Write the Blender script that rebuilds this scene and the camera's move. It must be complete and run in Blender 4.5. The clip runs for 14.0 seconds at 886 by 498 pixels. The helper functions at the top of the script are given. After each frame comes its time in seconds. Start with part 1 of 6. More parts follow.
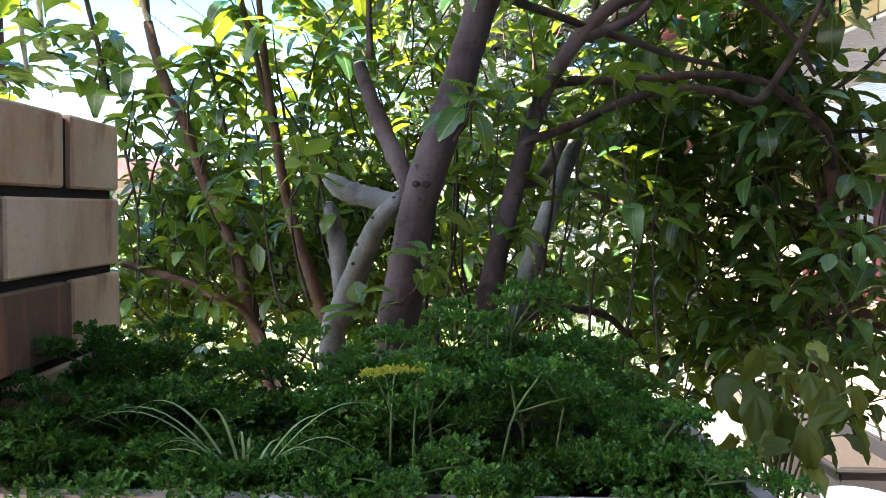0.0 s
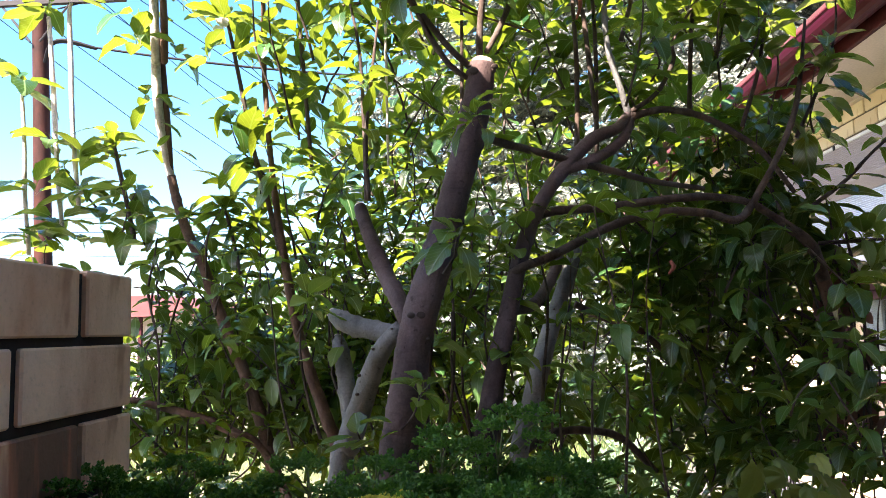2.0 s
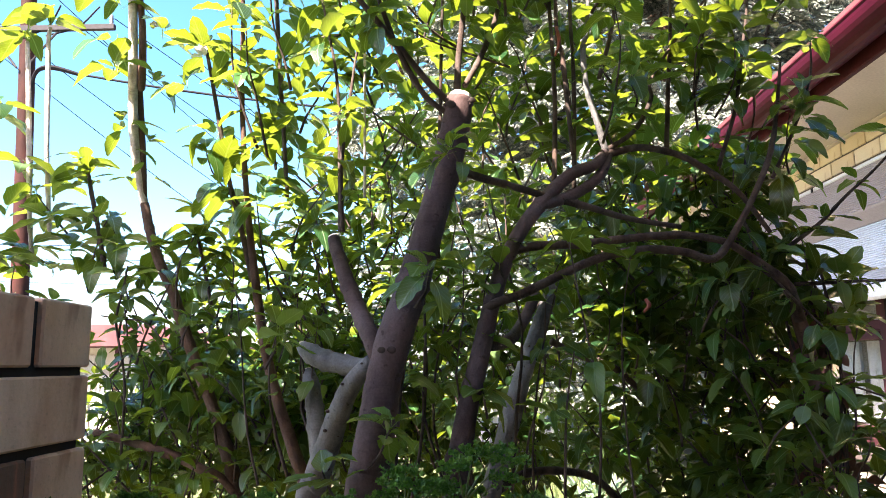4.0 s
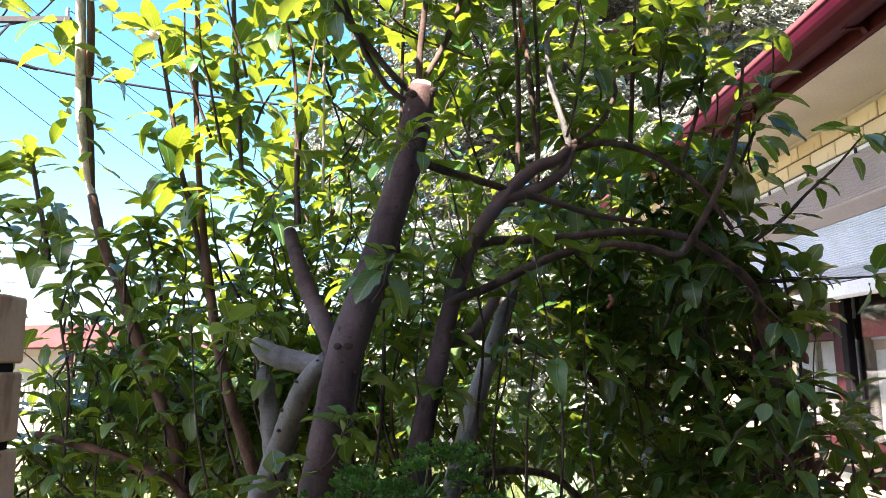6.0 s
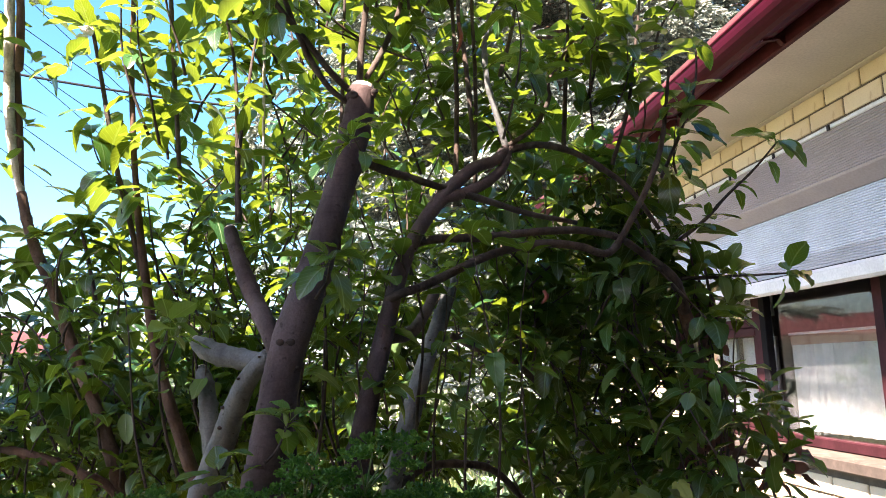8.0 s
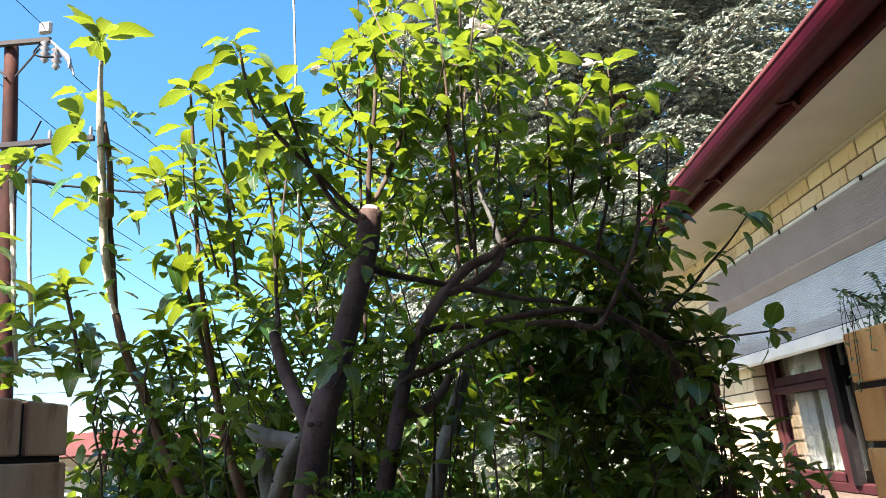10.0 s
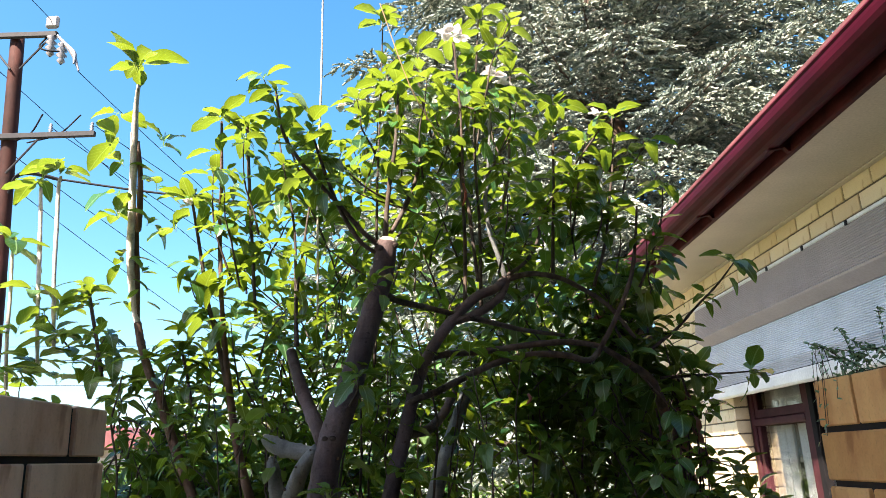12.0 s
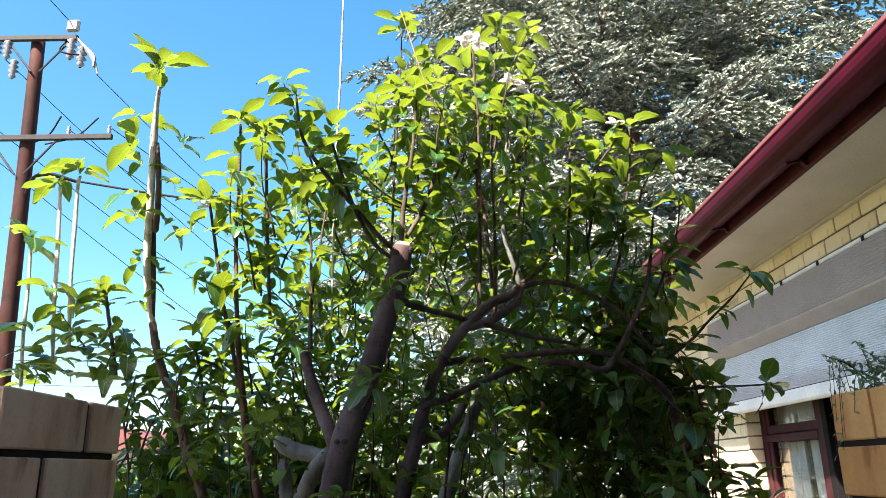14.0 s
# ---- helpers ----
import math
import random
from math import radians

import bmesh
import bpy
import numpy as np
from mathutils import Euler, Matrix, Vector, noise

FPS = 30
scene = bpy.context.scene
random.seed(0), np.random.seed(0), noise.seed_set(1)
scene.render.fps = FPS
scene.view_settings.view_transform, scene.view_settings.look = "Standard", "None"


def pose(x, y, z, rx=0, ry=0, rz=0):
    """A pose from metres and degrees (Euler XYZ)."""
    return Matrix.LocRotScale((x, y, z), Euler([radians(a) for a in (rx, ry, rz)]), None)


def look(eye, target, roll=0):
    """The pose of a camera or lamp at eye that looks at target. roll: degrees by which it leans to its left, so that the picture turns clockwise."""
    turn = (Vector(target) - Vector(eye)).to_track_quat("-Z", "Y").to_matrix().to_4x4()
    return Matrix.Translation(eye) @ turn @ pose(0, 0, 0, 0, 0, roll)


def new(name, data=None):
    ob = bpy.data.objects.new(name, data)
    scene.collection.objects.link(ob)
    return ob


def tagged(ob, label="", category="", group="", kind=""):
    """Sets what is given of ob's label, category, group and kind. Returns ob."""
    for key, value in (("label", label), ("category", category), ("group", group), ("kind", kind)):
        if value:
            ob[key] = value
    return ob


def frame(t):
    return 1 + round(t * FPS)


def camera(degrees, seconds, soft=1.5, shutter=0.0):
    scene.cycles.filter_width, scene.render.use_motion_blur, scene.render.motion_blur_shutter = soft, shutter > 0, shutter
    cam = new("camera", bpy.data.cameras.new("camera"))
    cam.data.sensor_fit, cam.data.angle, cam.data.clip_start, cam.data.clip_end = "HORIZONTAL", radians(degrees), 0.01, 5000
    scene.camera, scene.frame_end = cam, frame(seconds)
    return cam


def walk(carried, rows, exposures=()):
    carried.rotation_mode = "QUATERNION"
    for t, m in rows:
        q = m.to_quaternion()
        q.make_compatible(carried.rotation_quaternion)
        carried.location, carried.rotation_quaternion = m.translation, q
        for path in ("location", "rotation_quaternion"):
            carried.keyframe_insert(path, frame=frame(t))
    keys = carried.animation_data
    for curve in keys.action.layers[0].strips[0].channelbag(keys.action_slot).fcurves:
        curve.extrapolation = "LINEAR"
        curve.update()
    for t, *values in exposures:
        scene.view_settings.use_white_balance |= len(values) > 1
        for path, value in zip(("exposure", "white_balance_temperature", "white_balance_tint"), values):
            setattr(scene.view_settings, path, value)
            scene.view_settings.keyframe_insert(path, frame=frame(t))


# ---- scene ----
cam = camera(62.0, 14.0, soft=0.8)
PATH = [
    (0, (-0.184, -0.528, 1.372), (-0.182, 1.469, 1.262), 1.0),
    (0.5, (-0.108, -0.526, 1.394), (-0.152, 1.472, 1.309), -0.9),
    (1, (-0.117, -0.547, 1.389), (-0.18, 1.452, 1.395), -1.8),
    (1.5, (-0.135, -0.572, 1.381), (-0.201, 1.419, 1.559), -1.8),
    (2, (-0.128, -0.582, 1.381), (-0.211, 1.404, 1.602), -1.7),
    (2.5, (-0.132, -0.573, 1.37), (-0.197, 1.412, 1.605), -1.1),
    (3, (-0.126, -0.568, 1.367), (-0.189, 1.417, 1.608), -0.8),
    (3.5, (-0.117, -0.562, 1.367), (-0.17, 1.42, 1.627), -0.4),
    (3.7, (-0.113, -0.566, 1.375), (-0.162, 1.409, 1.686), -0.5),
    (5.8, (-0.112, -0.532, 1.395), (-0.049, 1.443, 1.707), -1.1),
    (6, (-0.108, -0.53, 1.376), (-0.046, 1.444, 1.69), -0.8),
    (6.5, (-0.109, -0.553, 1.372), (-0.045, 1.42, 1.692), -0.8),
    (7, (-0.115, -0.59, 1.368), (-0.042, 1.384, 1.681), -0.8),
    (7.5, (-0.122, -0.569, 1.354), (0.026, 1.401, 1.667), -0.9),
    (7.7, (-0.126, -0.547, 1.366), (0.121, 1.413, 1.678), -1.5),
    (9.8, (0.043, -0.786, 1.341), (0.048, 1.154, 1.829), -4.8),
    (10, (0.026, -0.809, 1.345), (0.036, 1.122, 1.866), -5.2),
    (10.5, (-0.007, -0.922, 1.314), (0.011, 1.009, 1.835), -1.3),
    (11, (-0.023, -0.934, 1.35), (-0.009, 0.994, 1.88), -3.2),
    (11.5, (-0.009, -0.928, 1.358), (0.02, 0.999, 1.89), -2.9),
    (12, (-0.012, -0.935, 1.358), (0.023, 0.988, 1.908), -2.4),
    (12.5, (-0.014, -0.931, 1.352), (0.02, 0.992, 1.9), -1.7),
    (13, (-0.019, -0.931, 1.356), (0.01, 0.992, 1.904), -1.3),
    (13.5, (-0.022, -0.932, 1.355), (0.0, 0.989, 1.912), -1.1),
    (14, (-0.021, -0.935, 1.351), (-0.016, 0.981, 1.925), -1.0),
]
walk(cam, [(t, look(eye, target, roll)) for t, eye, target, roll in PATH],
     [(0, 3.62, 7000, 17), (0.9, 3.36, 7000, 19), (1.6, 3.1, 7000, 23), (3.5, 3.18, 7050, 26), (7.5, 3.08, 7000, 25), (10.0, 2.52, 7000, 16), (10.6, 2.58, 7000, 16), (14.0, 2.54, 6850, 14)])

# ---------------------------------------------------------------- light
SUN_AZ, SUN_EL = radians(218), radians(50)          # clockwise from +y, and height
world = bpy.data.worlds.new("sky")
world.use_nodes = True
scene.world = world
wn = world.node_tree.nodes
sky = wn.new("ShaderNodeTexSky")
sky.sky_type, sky.sun_disc = "NISHITA", False
sky.sun_elevation, sky.sun_rotation = SUN_EL, SUN_AZ
sky.air_density, sky.dust_density, sky.ozone_density = 1.0, 1.9, 3.0
vivid = wn.new("ShaderNodeHueSaturation")
vivid.inputs["Hue"].default_value, vivid.inputs["Saturation"].default_value = 0.488, 1.32
world.node_tree.links.new(sky.outputs[0], vivid.inputs["Color"])
world.node_tree.links.new(vivid.outputs[0], wn["Background"].inputs[0])
wn["Background"].inputs[1].default_value = 0.068
sun_data = bpy.data.lights.new("sun", "SUN")
sun_data.energy, sun_data.angle, sun_data.color = 5.0, radians(0.55), (1.0, 0.91, 0.78)
sun = new("sun", sun_data)
to_sun = Vector((math.sin(SUN_AZ) * math.cos(SUN_EL), math.cos(SUN_AZ) * math.cos(SUN_EL), math.sin(SUN_EL)))
sun.matrix_world = look(to_sun * 30, (0, 0, 0))


# ---------------------------------------------------------------- materials
def material(name):
    m = bpy.data.materials.new(name)
    m.use_nodes = True
    n = m.node_tree.nodes
    return m, n, m.node_tree.links, n["Principled BSDF"]


def noise_node(n, l, scale, detail=4.0, rough=0.55, coords="Object", stretch=None):
    c = n.new("ShaderNodeTexCoord")
    t = n.new("ShaderNodeTexNoise")
    t.inputs["Scale"].default_value, t.inputs["Detail"].default_value, t.inputs["Roughness"].default_value = scale, detail, rough
    if stretch:
        mp = n.new("ShaderNodeMapping")
        mp.inputs["Scale"].default_value = stretch
        l.new(c.outputs[coords], mp.inputs[0])
        l.new(mp.outputs[0], t.inputs["Vector"])
    else:
        l.new(c.outputs[coords], t.inputs["Vector"])
    return t.outputs["Fac"]


def ramp(n, l, fac, stops):
    r = n.new("ShaderNodeValToRGB")
    while len(r.color_ramp.elements) < len(stops):
        r.color_ramp.elements.new(0.5)
    for e, (p, c) in zip(r.color_ramp.elements, stops):
        e.position, e.color = p, (*c, 1)
    l.new(fac, r.inputs[0])
    return r.outputs[0]


def mix(n, l, a, b, fac, kind="MIX"):
    x = n.new("ShaderNodeMix")
    x.data_type, x.blend_type = "RGBA", kind
    for s, v in ((x.inputs[6], a), (x.inputs[7], b), (x.inputs[0], fac)):
        if hasattr(v, "is_output"):
            l.new(v, s)
        else:
            s.default_value = (*v, 1) if isinstance(v, tuple) else v
    return x.outputs[2]


def bump(n, l, bsdf, height, strength, dist=0.002):
    b = n.new("ShaderNodeBump")
    b.inputs["Strength"].default_value, b.inputs["Distance"].default_value = strength, dist
    l.new(height, b.inputs["Height"])
    l.new(b.outputs[0], bsdf.inputs["Normal"])


def rand(n, l):
    """Random value of the object and of the mesh island, added and wrapped."""
    o, g, a, f = n.new("ShaderNodeObjectInfo"), n.new("ShaderNodeNewGeometry"), n.new("ShaderNodeMath"), n.new("ShaderNodeMath")
    f.operation = "FRACT"
    l.new(o.outputs["Random"], a.inputs[0])
    l.new(g.outputs["Random Per Island"], a.inputs[1])
    l.new(a.outputs[0], f.inputs[0])
    return f.outputs[0]


def plain(name, colour, rough=0.6, metal=0.0, vary=0.25, scale=8.0, fine=90.0, relief=0.25):
    """A surface of one paint or stuff, with patches, fine grain and relief."""
    m, n, l, b = material(name)
    dark = tuple(c * (1 - vary) for c in colour)
    lite = tuple(min(1, c * (1 + vary * 0.6)) for c in colour)
    big = ramp(n, l, noise_node(n, l, scale), [(0.3, dark), (0.7, lite)])
    grain = ramp(n, l, noise_node(n, l, fine, 6), [(0.3, (0.86,) * 3), (0.7, (1.06,) * 3)])
    l.new(mix(n, l, big, grain, 1.0, "MULTIPLY"), b.inputs["Base Color"])
    b.inputs["Roughness"].default_value, b.inputs["Metallic"].default_value = rough, metal
    bump(n, l, b, noise_node(n, l, fine), relief)
    return m


def brick_material(name, stops, stain, drips=1.0):
    m, n, l, b = material(name)
    base = ramp(n, l, rand(n, l), stops)
    blotch = ramp(n, l, noise_node(n, l, 9, 5, 0.6, stretch=(1, 1, 0.45)), [(0.44, (1, 1, 1)), (0.72, stain)])
    marks = ramp(n, l, noise_node(n, l, 16, 3, 0.5, stretch=(1, 1, 0.3)), [(0.63, (1, 1, 1)), (0.68, (0.45, 0.28, 0.22)), (1, (0.25, 0.12, 0.1))])
    blotch = mix(n, l, blotch, marks, min(1.0, 0.75 * drips), "MULTIPLY")
    if drips > 1:
        run = ramp(n, l, noise_node(n, l, 22, 4, 0.6, stretch=(1, 1, 0.12)), [(0.33, (1, 1, 1)), (0.43, (0.62, 0.28, 0.20)), (0.54, (0.08, 0.025, 0.02))])
        blotch = mix(n, l, blotch, run, 1.0, "MULTIPLY")
    speck = ramp(n, l, noise_node(n, l, 160, 5, 0.7), [(0.25, (0.72,) * 3), (0.45, (1, 1, 1)), (0.8, (1.08,) * 3)])
    c = mix(n, l, mix(n, l, base, blotch, 0.8, "MULTIPLY"), speck, 0.8, "MULTIPLY")
    l.new(c, b.inputs["Base Color"])
    b.inputs["Roughness"].default_value = 0.82
    bump(n, l, b, noise_node(n, l, 120, 6, 0.65), 0.5, 0.002)
    return m


def leaf_material(name, stops, through_colour, translucent=0.38, rough=0.42, veins=True):
    m, n, l, b = material(name)
    out = n["Material Output"]
    base = ramp(n, l, rand(n, l), stops)
    patch = ramp(n, l, noise_node(n, l, 60, 3), [(0.35, (0.8,) * 3), (0.7, (1.12,) * 3)])
    c = mix(n, l, base, patch, 0.8, "MULTIPLY")
    if veins:
        uv = n.new("ShaderNodeTexCoord")
        sep = n.new("ShaderNodeSeparateXYZ")
        l.new(uv.outputs["UV"], sep.inputs[0])
        mid = n.new("ShaderNodeMath")
        mid.operation = "ABSOLUTE"
        sub = n.new("ShaderNodeMath")
        sub.operation = "SUBTRACT"
        sub.inputs[1].default_value = 0.5
        l.new(sep.outputs[0], sub.inputs[0])
        l.new(sub.outputs[0], mid.inputs[0])
        rib = ramp(n, l, mid.outputs[0], [(0.012, (1, 1, 1)), (0.045, (0, 0, 0))])
        slant = n.new("ShaderNodeMath")
        slant.operation = "MULTIPLY_ADD"
        slant.inputs[1].default_value = -0.9
        l.new(mid.outputs[0], slant.inputs[0])
        l.new(sep.outputs[1], slant.inputs[2])
        wave = n.new("ShaderNodeMath")
        wave.operation = "MULTIPLY"
        wave.inputs[1].default_value = 46.0
        l.new(slant.outputs[0], wave.inputs[0])
        si = n.new("ShaderNodeMath")
        si.operation = "SINE"
        l.new(wave.outputs[0], si.inputs[0])
        side = ramp(n, l, si.outputs[0], [(0.75, (0, 0, 0)), (1.0, (0.35,) * 3)])
        vein = mix(n, l, rib, side, 1.0, "ADD")
        c = mix(n, l, c, tuple(k * 1.25 for k in stops[-1][1]), vein)
        bump(n, l, b, vein, 0.35, 0.002)
    l.new(c, b.inputs["Base Color"])
    b.inputs["Roughness"].default_value = rough
    b.inputs["Specular IOR Level"].default_value = 0.45
    t = n.new("ShaderNodeBsdfTranslucent")
    l.new(mix(n, l, c, through_colour, 0.72), t.inputs[0])
    s = n.new("ShaderNodeMixShader")
    s.inputs[0].default_value = translucent
    l.new(b.outputs[0], s.inputs[1])
    l.new(t.outputs[0], s.inputs[2])
    l.new(s.outputs[0], out.inputs[0])
    return m


def bark_material(name, dark, lite, scale=18.0, warm=0.8):
    m, n, l, b = material(name)
    big = noise_node(n, l, scale, 5, 0.6, stretch=(1, 1, 0.5))
    c = ramp(n, l, big, [(0.28, dark), (0.52, tuple((p + q) / 2 for p, q in zip(dark, lite))), (0.75, lite)])
    ring = ramp(n, l, noise_node(n, l, 55, 4, 0.6, stretch=(0.35, 0.35, 2.2)), [(0.32, (0.72,) * 3), (0.42, (1, 1, 1))])
    fine = ramp(n, l, noise_node(n, l, 300, 5), [(0.3, (0.8,) * 3), (0.7, (1.08,) * 3)])
    tint = ramp(n, l, noise_node(n, l, scale * 0.45, 3), [(0.4, (1.1, 1.1, 1.12)), (0.62, (1.0, 0.74, 0.62))])
    spots = ramp(n, l, noise_node(n, l, 85, 2, 0.5), [(0.66, (1, 1, 1)), (0.72, (0.4, 0.36, 0.34))])
    c = mix(n, l, mix(n, l, c, tint, warm, "MULTIPLY"), spots, 0.7, "MULTIPLY")
    l.new(mix(n, l, mix(n, l, c, ring, 0.7, "MULTIPLY"), fine, 1.0, "MULTIPLY"), b.inputs["Base Color"])
    b.inputs["Roughness"].default_value = 0.8
    b.inputs["Specular IOR Level"].default_value = 0.2
    bump(n, l, b, noise_node(n, l, 130, 6, 0.7), 0.7, 0.004)
    return m


def glass_material(name):
    m, n, l, b = material(name)
    b.inputs["Base Color"].default_value = (0.9, 0.95, 0.95, 1)
    b.inputs["Roughness"].default_value = 0.02
    b.inputs["Transmission Weight"].default_value = 1.0
    b.inputs["IOR"].default_value = 1.45
    return m


M_BRICK = brick_material("tan_brick", [(0, (0.75, 0.49, 0.34)), (0.5, (0.79, 0.53, 0.38)), (1, (0.82, 0.57, 0.42))], (0.62, 0.44, 0.34))
M_STAINED = brick_material("rust_stained_brick", [(0, (0.74, 0.46, 0.32)), (1, (0.78, 0.51, 0.36))], (0.55, 0.30, 0.22), 1.3)
M_MORTAR = plain("dark_raked_mortar", (0.020, 0.012, 0.010), 0.95, vary=0.4, scale=20)
M_CREAM = brick_material("cream_brick", [(0, (0.62, 0.49, 0.32)), (0.5, (0.70, 0.575, 0.39)), (1, (0.75, 0.635, 0.46))], (0.85, 0.76, 0.66))
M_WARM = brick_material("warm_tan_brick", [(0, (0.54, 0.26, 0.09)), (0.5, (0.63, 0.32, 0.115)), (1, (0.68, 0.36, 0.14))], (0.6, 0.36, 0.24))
M_SILL = plain("brown_brick_sill", (0.10, 0.075, 0.06), 0.85, vary=0.3, scale=20)
M_DEAD = leaf_material("dead_leaf", [(0, (0.07, 0.03, 0.022)), (1, (0.25, 0.14, 0.12))], (0.25, 0.1, 0.04), 0.2, 0.7, False)
M_GREYBRICK = brick_material("grey_plinth_brick", [(0, (0.13, 0.13, 0.15)), (1, (0.2, 0.2, 0.22))], (0.7, 0.7, 0.7))
M_HMORTAR = plain("house_mortar", (0.14, 0.11, 0.08), 0.95, vary=0.3, scale=20)
M_GUTTER = plain("maroon_gutter_paint", (0.046, 0.003, 0.008), 0.35, vary=0.3, scale=5, relief=0.06)
M_GUTTER.node_tree.nodes["Principled BSDF"].inputs["Specular IOR Level"].default_value = 0.05
M_FASCIA = plain("maroon_fascia_paint", (0.06, 0.012, 0.013), 0.5, vary=0.45, scale=12, relief=0.3)
M_FASCIA.node_tree.nodes["Principled BSDF"].inputs["Specular IOR Level"].default_value = 0.08
M_SOFFIT = plain("soffit_paint", (0.56, 0.49, 0.42), 0.7, vary=0.10, scale=3, relief=0.08)
# base colour tinted blue to carry the sky's reflection
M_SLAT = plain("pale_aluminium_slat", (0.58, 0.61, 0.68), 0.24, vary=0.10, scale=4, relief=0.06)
# same aluminium, darkened to carry the shade of the angled lower slats
M_SLAT_SHADE = plain("shaded_aluminium_slat", (0.44, 0.44, 0.48), 0.35, vary=0.12, scale=4, relief=0.06)
M_BOX = plain("pinkish_grey_box", (0.36, 0.30, 0.30), 0.5, vary=0.10, scale=4, relief=0.06)
M_BAR = plain("white_painted_bar", (0.72, 0.71, 0.70), 0.4, vary=0.12, scale=6, relief=0.08)
M_FRAME = plain("dark_red_timber_frame", (0.050, 0.014, 0.018), 0.6, vary=0.35, scale=10, relief=0.2)
M_FRAME.node_tree.nodes["Principled BSDF"].inputs["Specular IOR Level"].default_value = 0.12
M_BLACK = plain("black_rubber", (0.012, 0.011, 0.012), 0.6, vary=0.3)
M_BLACK.node_tree.nodes["Principled BSDF"].inputs["Specular IOR Level"].default_value = 0.04
M_GLASS = glass_material("window_glass")
M_CURTAIN = plain("curtain_and_reflection", (0.54, 0.53, 0.53), 0.9, vary=0.12, scale=14, relief=0.3)
M_VALANCE = plain("dusty_pink_cloth", (0.42, 0.25, 0.19), 0.9)
M_ROOM = plain("room_wall", (0.30, 0.27, 0.24), 0.9)
M_ROOF = plain("red_roof_tile", (0.14, 0.042, 0.046), 0.8, vary=0.35, scale=3)
M_BARK = bark_material("apple_bark", (0.020, 0.013, 0.014), (0.155, 0.124, 0.128), 11.0, 0.5)
M_GREYB = bark_material("grey_green_bark", (0.045, 0.048, 0.050), (0.25, 0.265, 0.27), 14.0, 0.1)
M_PALE = bark_material("pale_shoot_bark", (0.28, 0.24, 0.21), (0.80, 0.77, 0.72), 60, 0.15)
M_BARKB = bark_material("brown_apple_bark", (0.03, 0.016, 0.011), (0.17, 0.115, 0.09), 26.0, 0.6)
M_TWIG = bark_material("twig_bark", (0.020, 0.014, 0.012), (0.115, 0.095, 0.082), 40, 0.5)
M_KNOT = plain("dark_knot", (0.05, 0.034, 0.028), 0.9, vary=0.3, scale=80)
M_CUT = plain("sawn_wood", (0.62, 0.52, 0.42), 0.8, vary=0.25, scale=60)
M_LEAF = leaf_material("apple_leaf", [(0, (0.003, 0.018, 0.009)), (0.4, (0.010, 0.052, 0.020)), (0.8, (0.032, 0.120, 0.032)), (1, (0.10, 0.17, 0.070))], (0.40, 0.55, 0.03), 0.28, 0.26)
M_PETAL = leaf_material("petal", [(0, (0.80, 0.72, 0.74)), (1, (0.86, 0.83, 0.82))], (0.85, 0.8, 0.8), 0.3, 0.6, False)
M_PARSLEY = leaf_material("parsley_leaf", [(0, (0.024, 0.098, 0.012)), (0.6, (0.056, 0.172, 0.018)), (1, (0.12, 0.26, 0.03))], (0.10, 0.30, 0.02), 0.25, 0.5, False)
M_YELLOW = leaf_material("yellowed_leaf", [(0, (0.55, 0.52, 0.06)), (1, (0.68, 0.64, 0.10))], (0.6, 0.5, 0.05), 0.3, 0.5, False)
M_STALK = plain("pale_green_stalk", (0.13, 0.19, 0.06), 0.5, vary=0.3, scale=30)
M_BLADE = leaf_material("grassy_blade", [(0, (0.20, 0.30, 0.12)), (1, (0.32, 0.40, 0.19))], (0.3, 0.4, 0.1), 0.25, 0.4, False)
M_LIME = leaf_material("lime_leaf", [(0, (0.03, 0.065, 0.012)), (0.6, (0.09, 0.135, 0.022)), (1, (0.25, 0.28, 0.05))], (0.20, 0.26, 0.03), 0.35, 0.5, False)
M_SPRUCE = leaf_material("conifer_needle", [(0, (0.045, 0.07, 0.06)), (0.45, (0.13, 0.17, 0.145)), (0.85, (0.30, 0.335, 0.28)), (1, (0.46, 0.48, 0.41))], (0.2, 0.25, 0.18), 0.04, 0.7, False)
M_CBARK = bark_material("conifer_bark", (0.035, 0.026, 0.02), (0.12, 0.09, 0.07), 5)
M_SOIL = plain("soil", (0.012, 0.009, 0.007), 0.95, vary=0.4, scale=30, fine=200, relief=0.8)
M_TROUGH = plain("pink_grey_trough", (0.46, 0.36, 0.33), 0.7, vary=0.15, scale=10)
M_POLE = bark_material("pole_timber", (0.008, 0.003, 0.003), (0.060, 0.019, 0.015), 3)
M_ARM = plain("grey_steel", (0.032, 0.032, 0.037), 0.6, 0.0, vary=0.25)
M_ARM.node_tree.nodes["Principled BSDF"].inputs["Specular IOR Level"].default_value = 0.12
M_PORCELAIN = plain("grey_porcelain", (0.17, 0.165, 0.18), 0.25, vary=0.15)
M_WIRE = plain("cable", (0.015, 0.015, 0.018), 0.7)
M_WIRE.node_tree.nodes["Principled BSDF"].inputs["Specular IOR Level"].default_value = 0.05
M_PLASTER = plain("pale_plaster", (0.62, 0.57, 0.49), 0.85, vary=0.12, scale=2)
M_PORCH = plain("tan_porch_wall", (0.30, 0.21, 0.16), 0.9, vary=0.2, scale=3)
M_TIMBER = plain("stained_porch_ceiling", (0.26, 0.19, 0.13), 0.6, vary=0.3, scale=6)
M_WHITE = plain("white_fence_paint", (0.76, 0.76, 0.74), 0.6, vary=0.1)
M_RED = plain("red_tie", (0.22, 0.05, 0.025), 0.6, vary=0.3, scale=40)
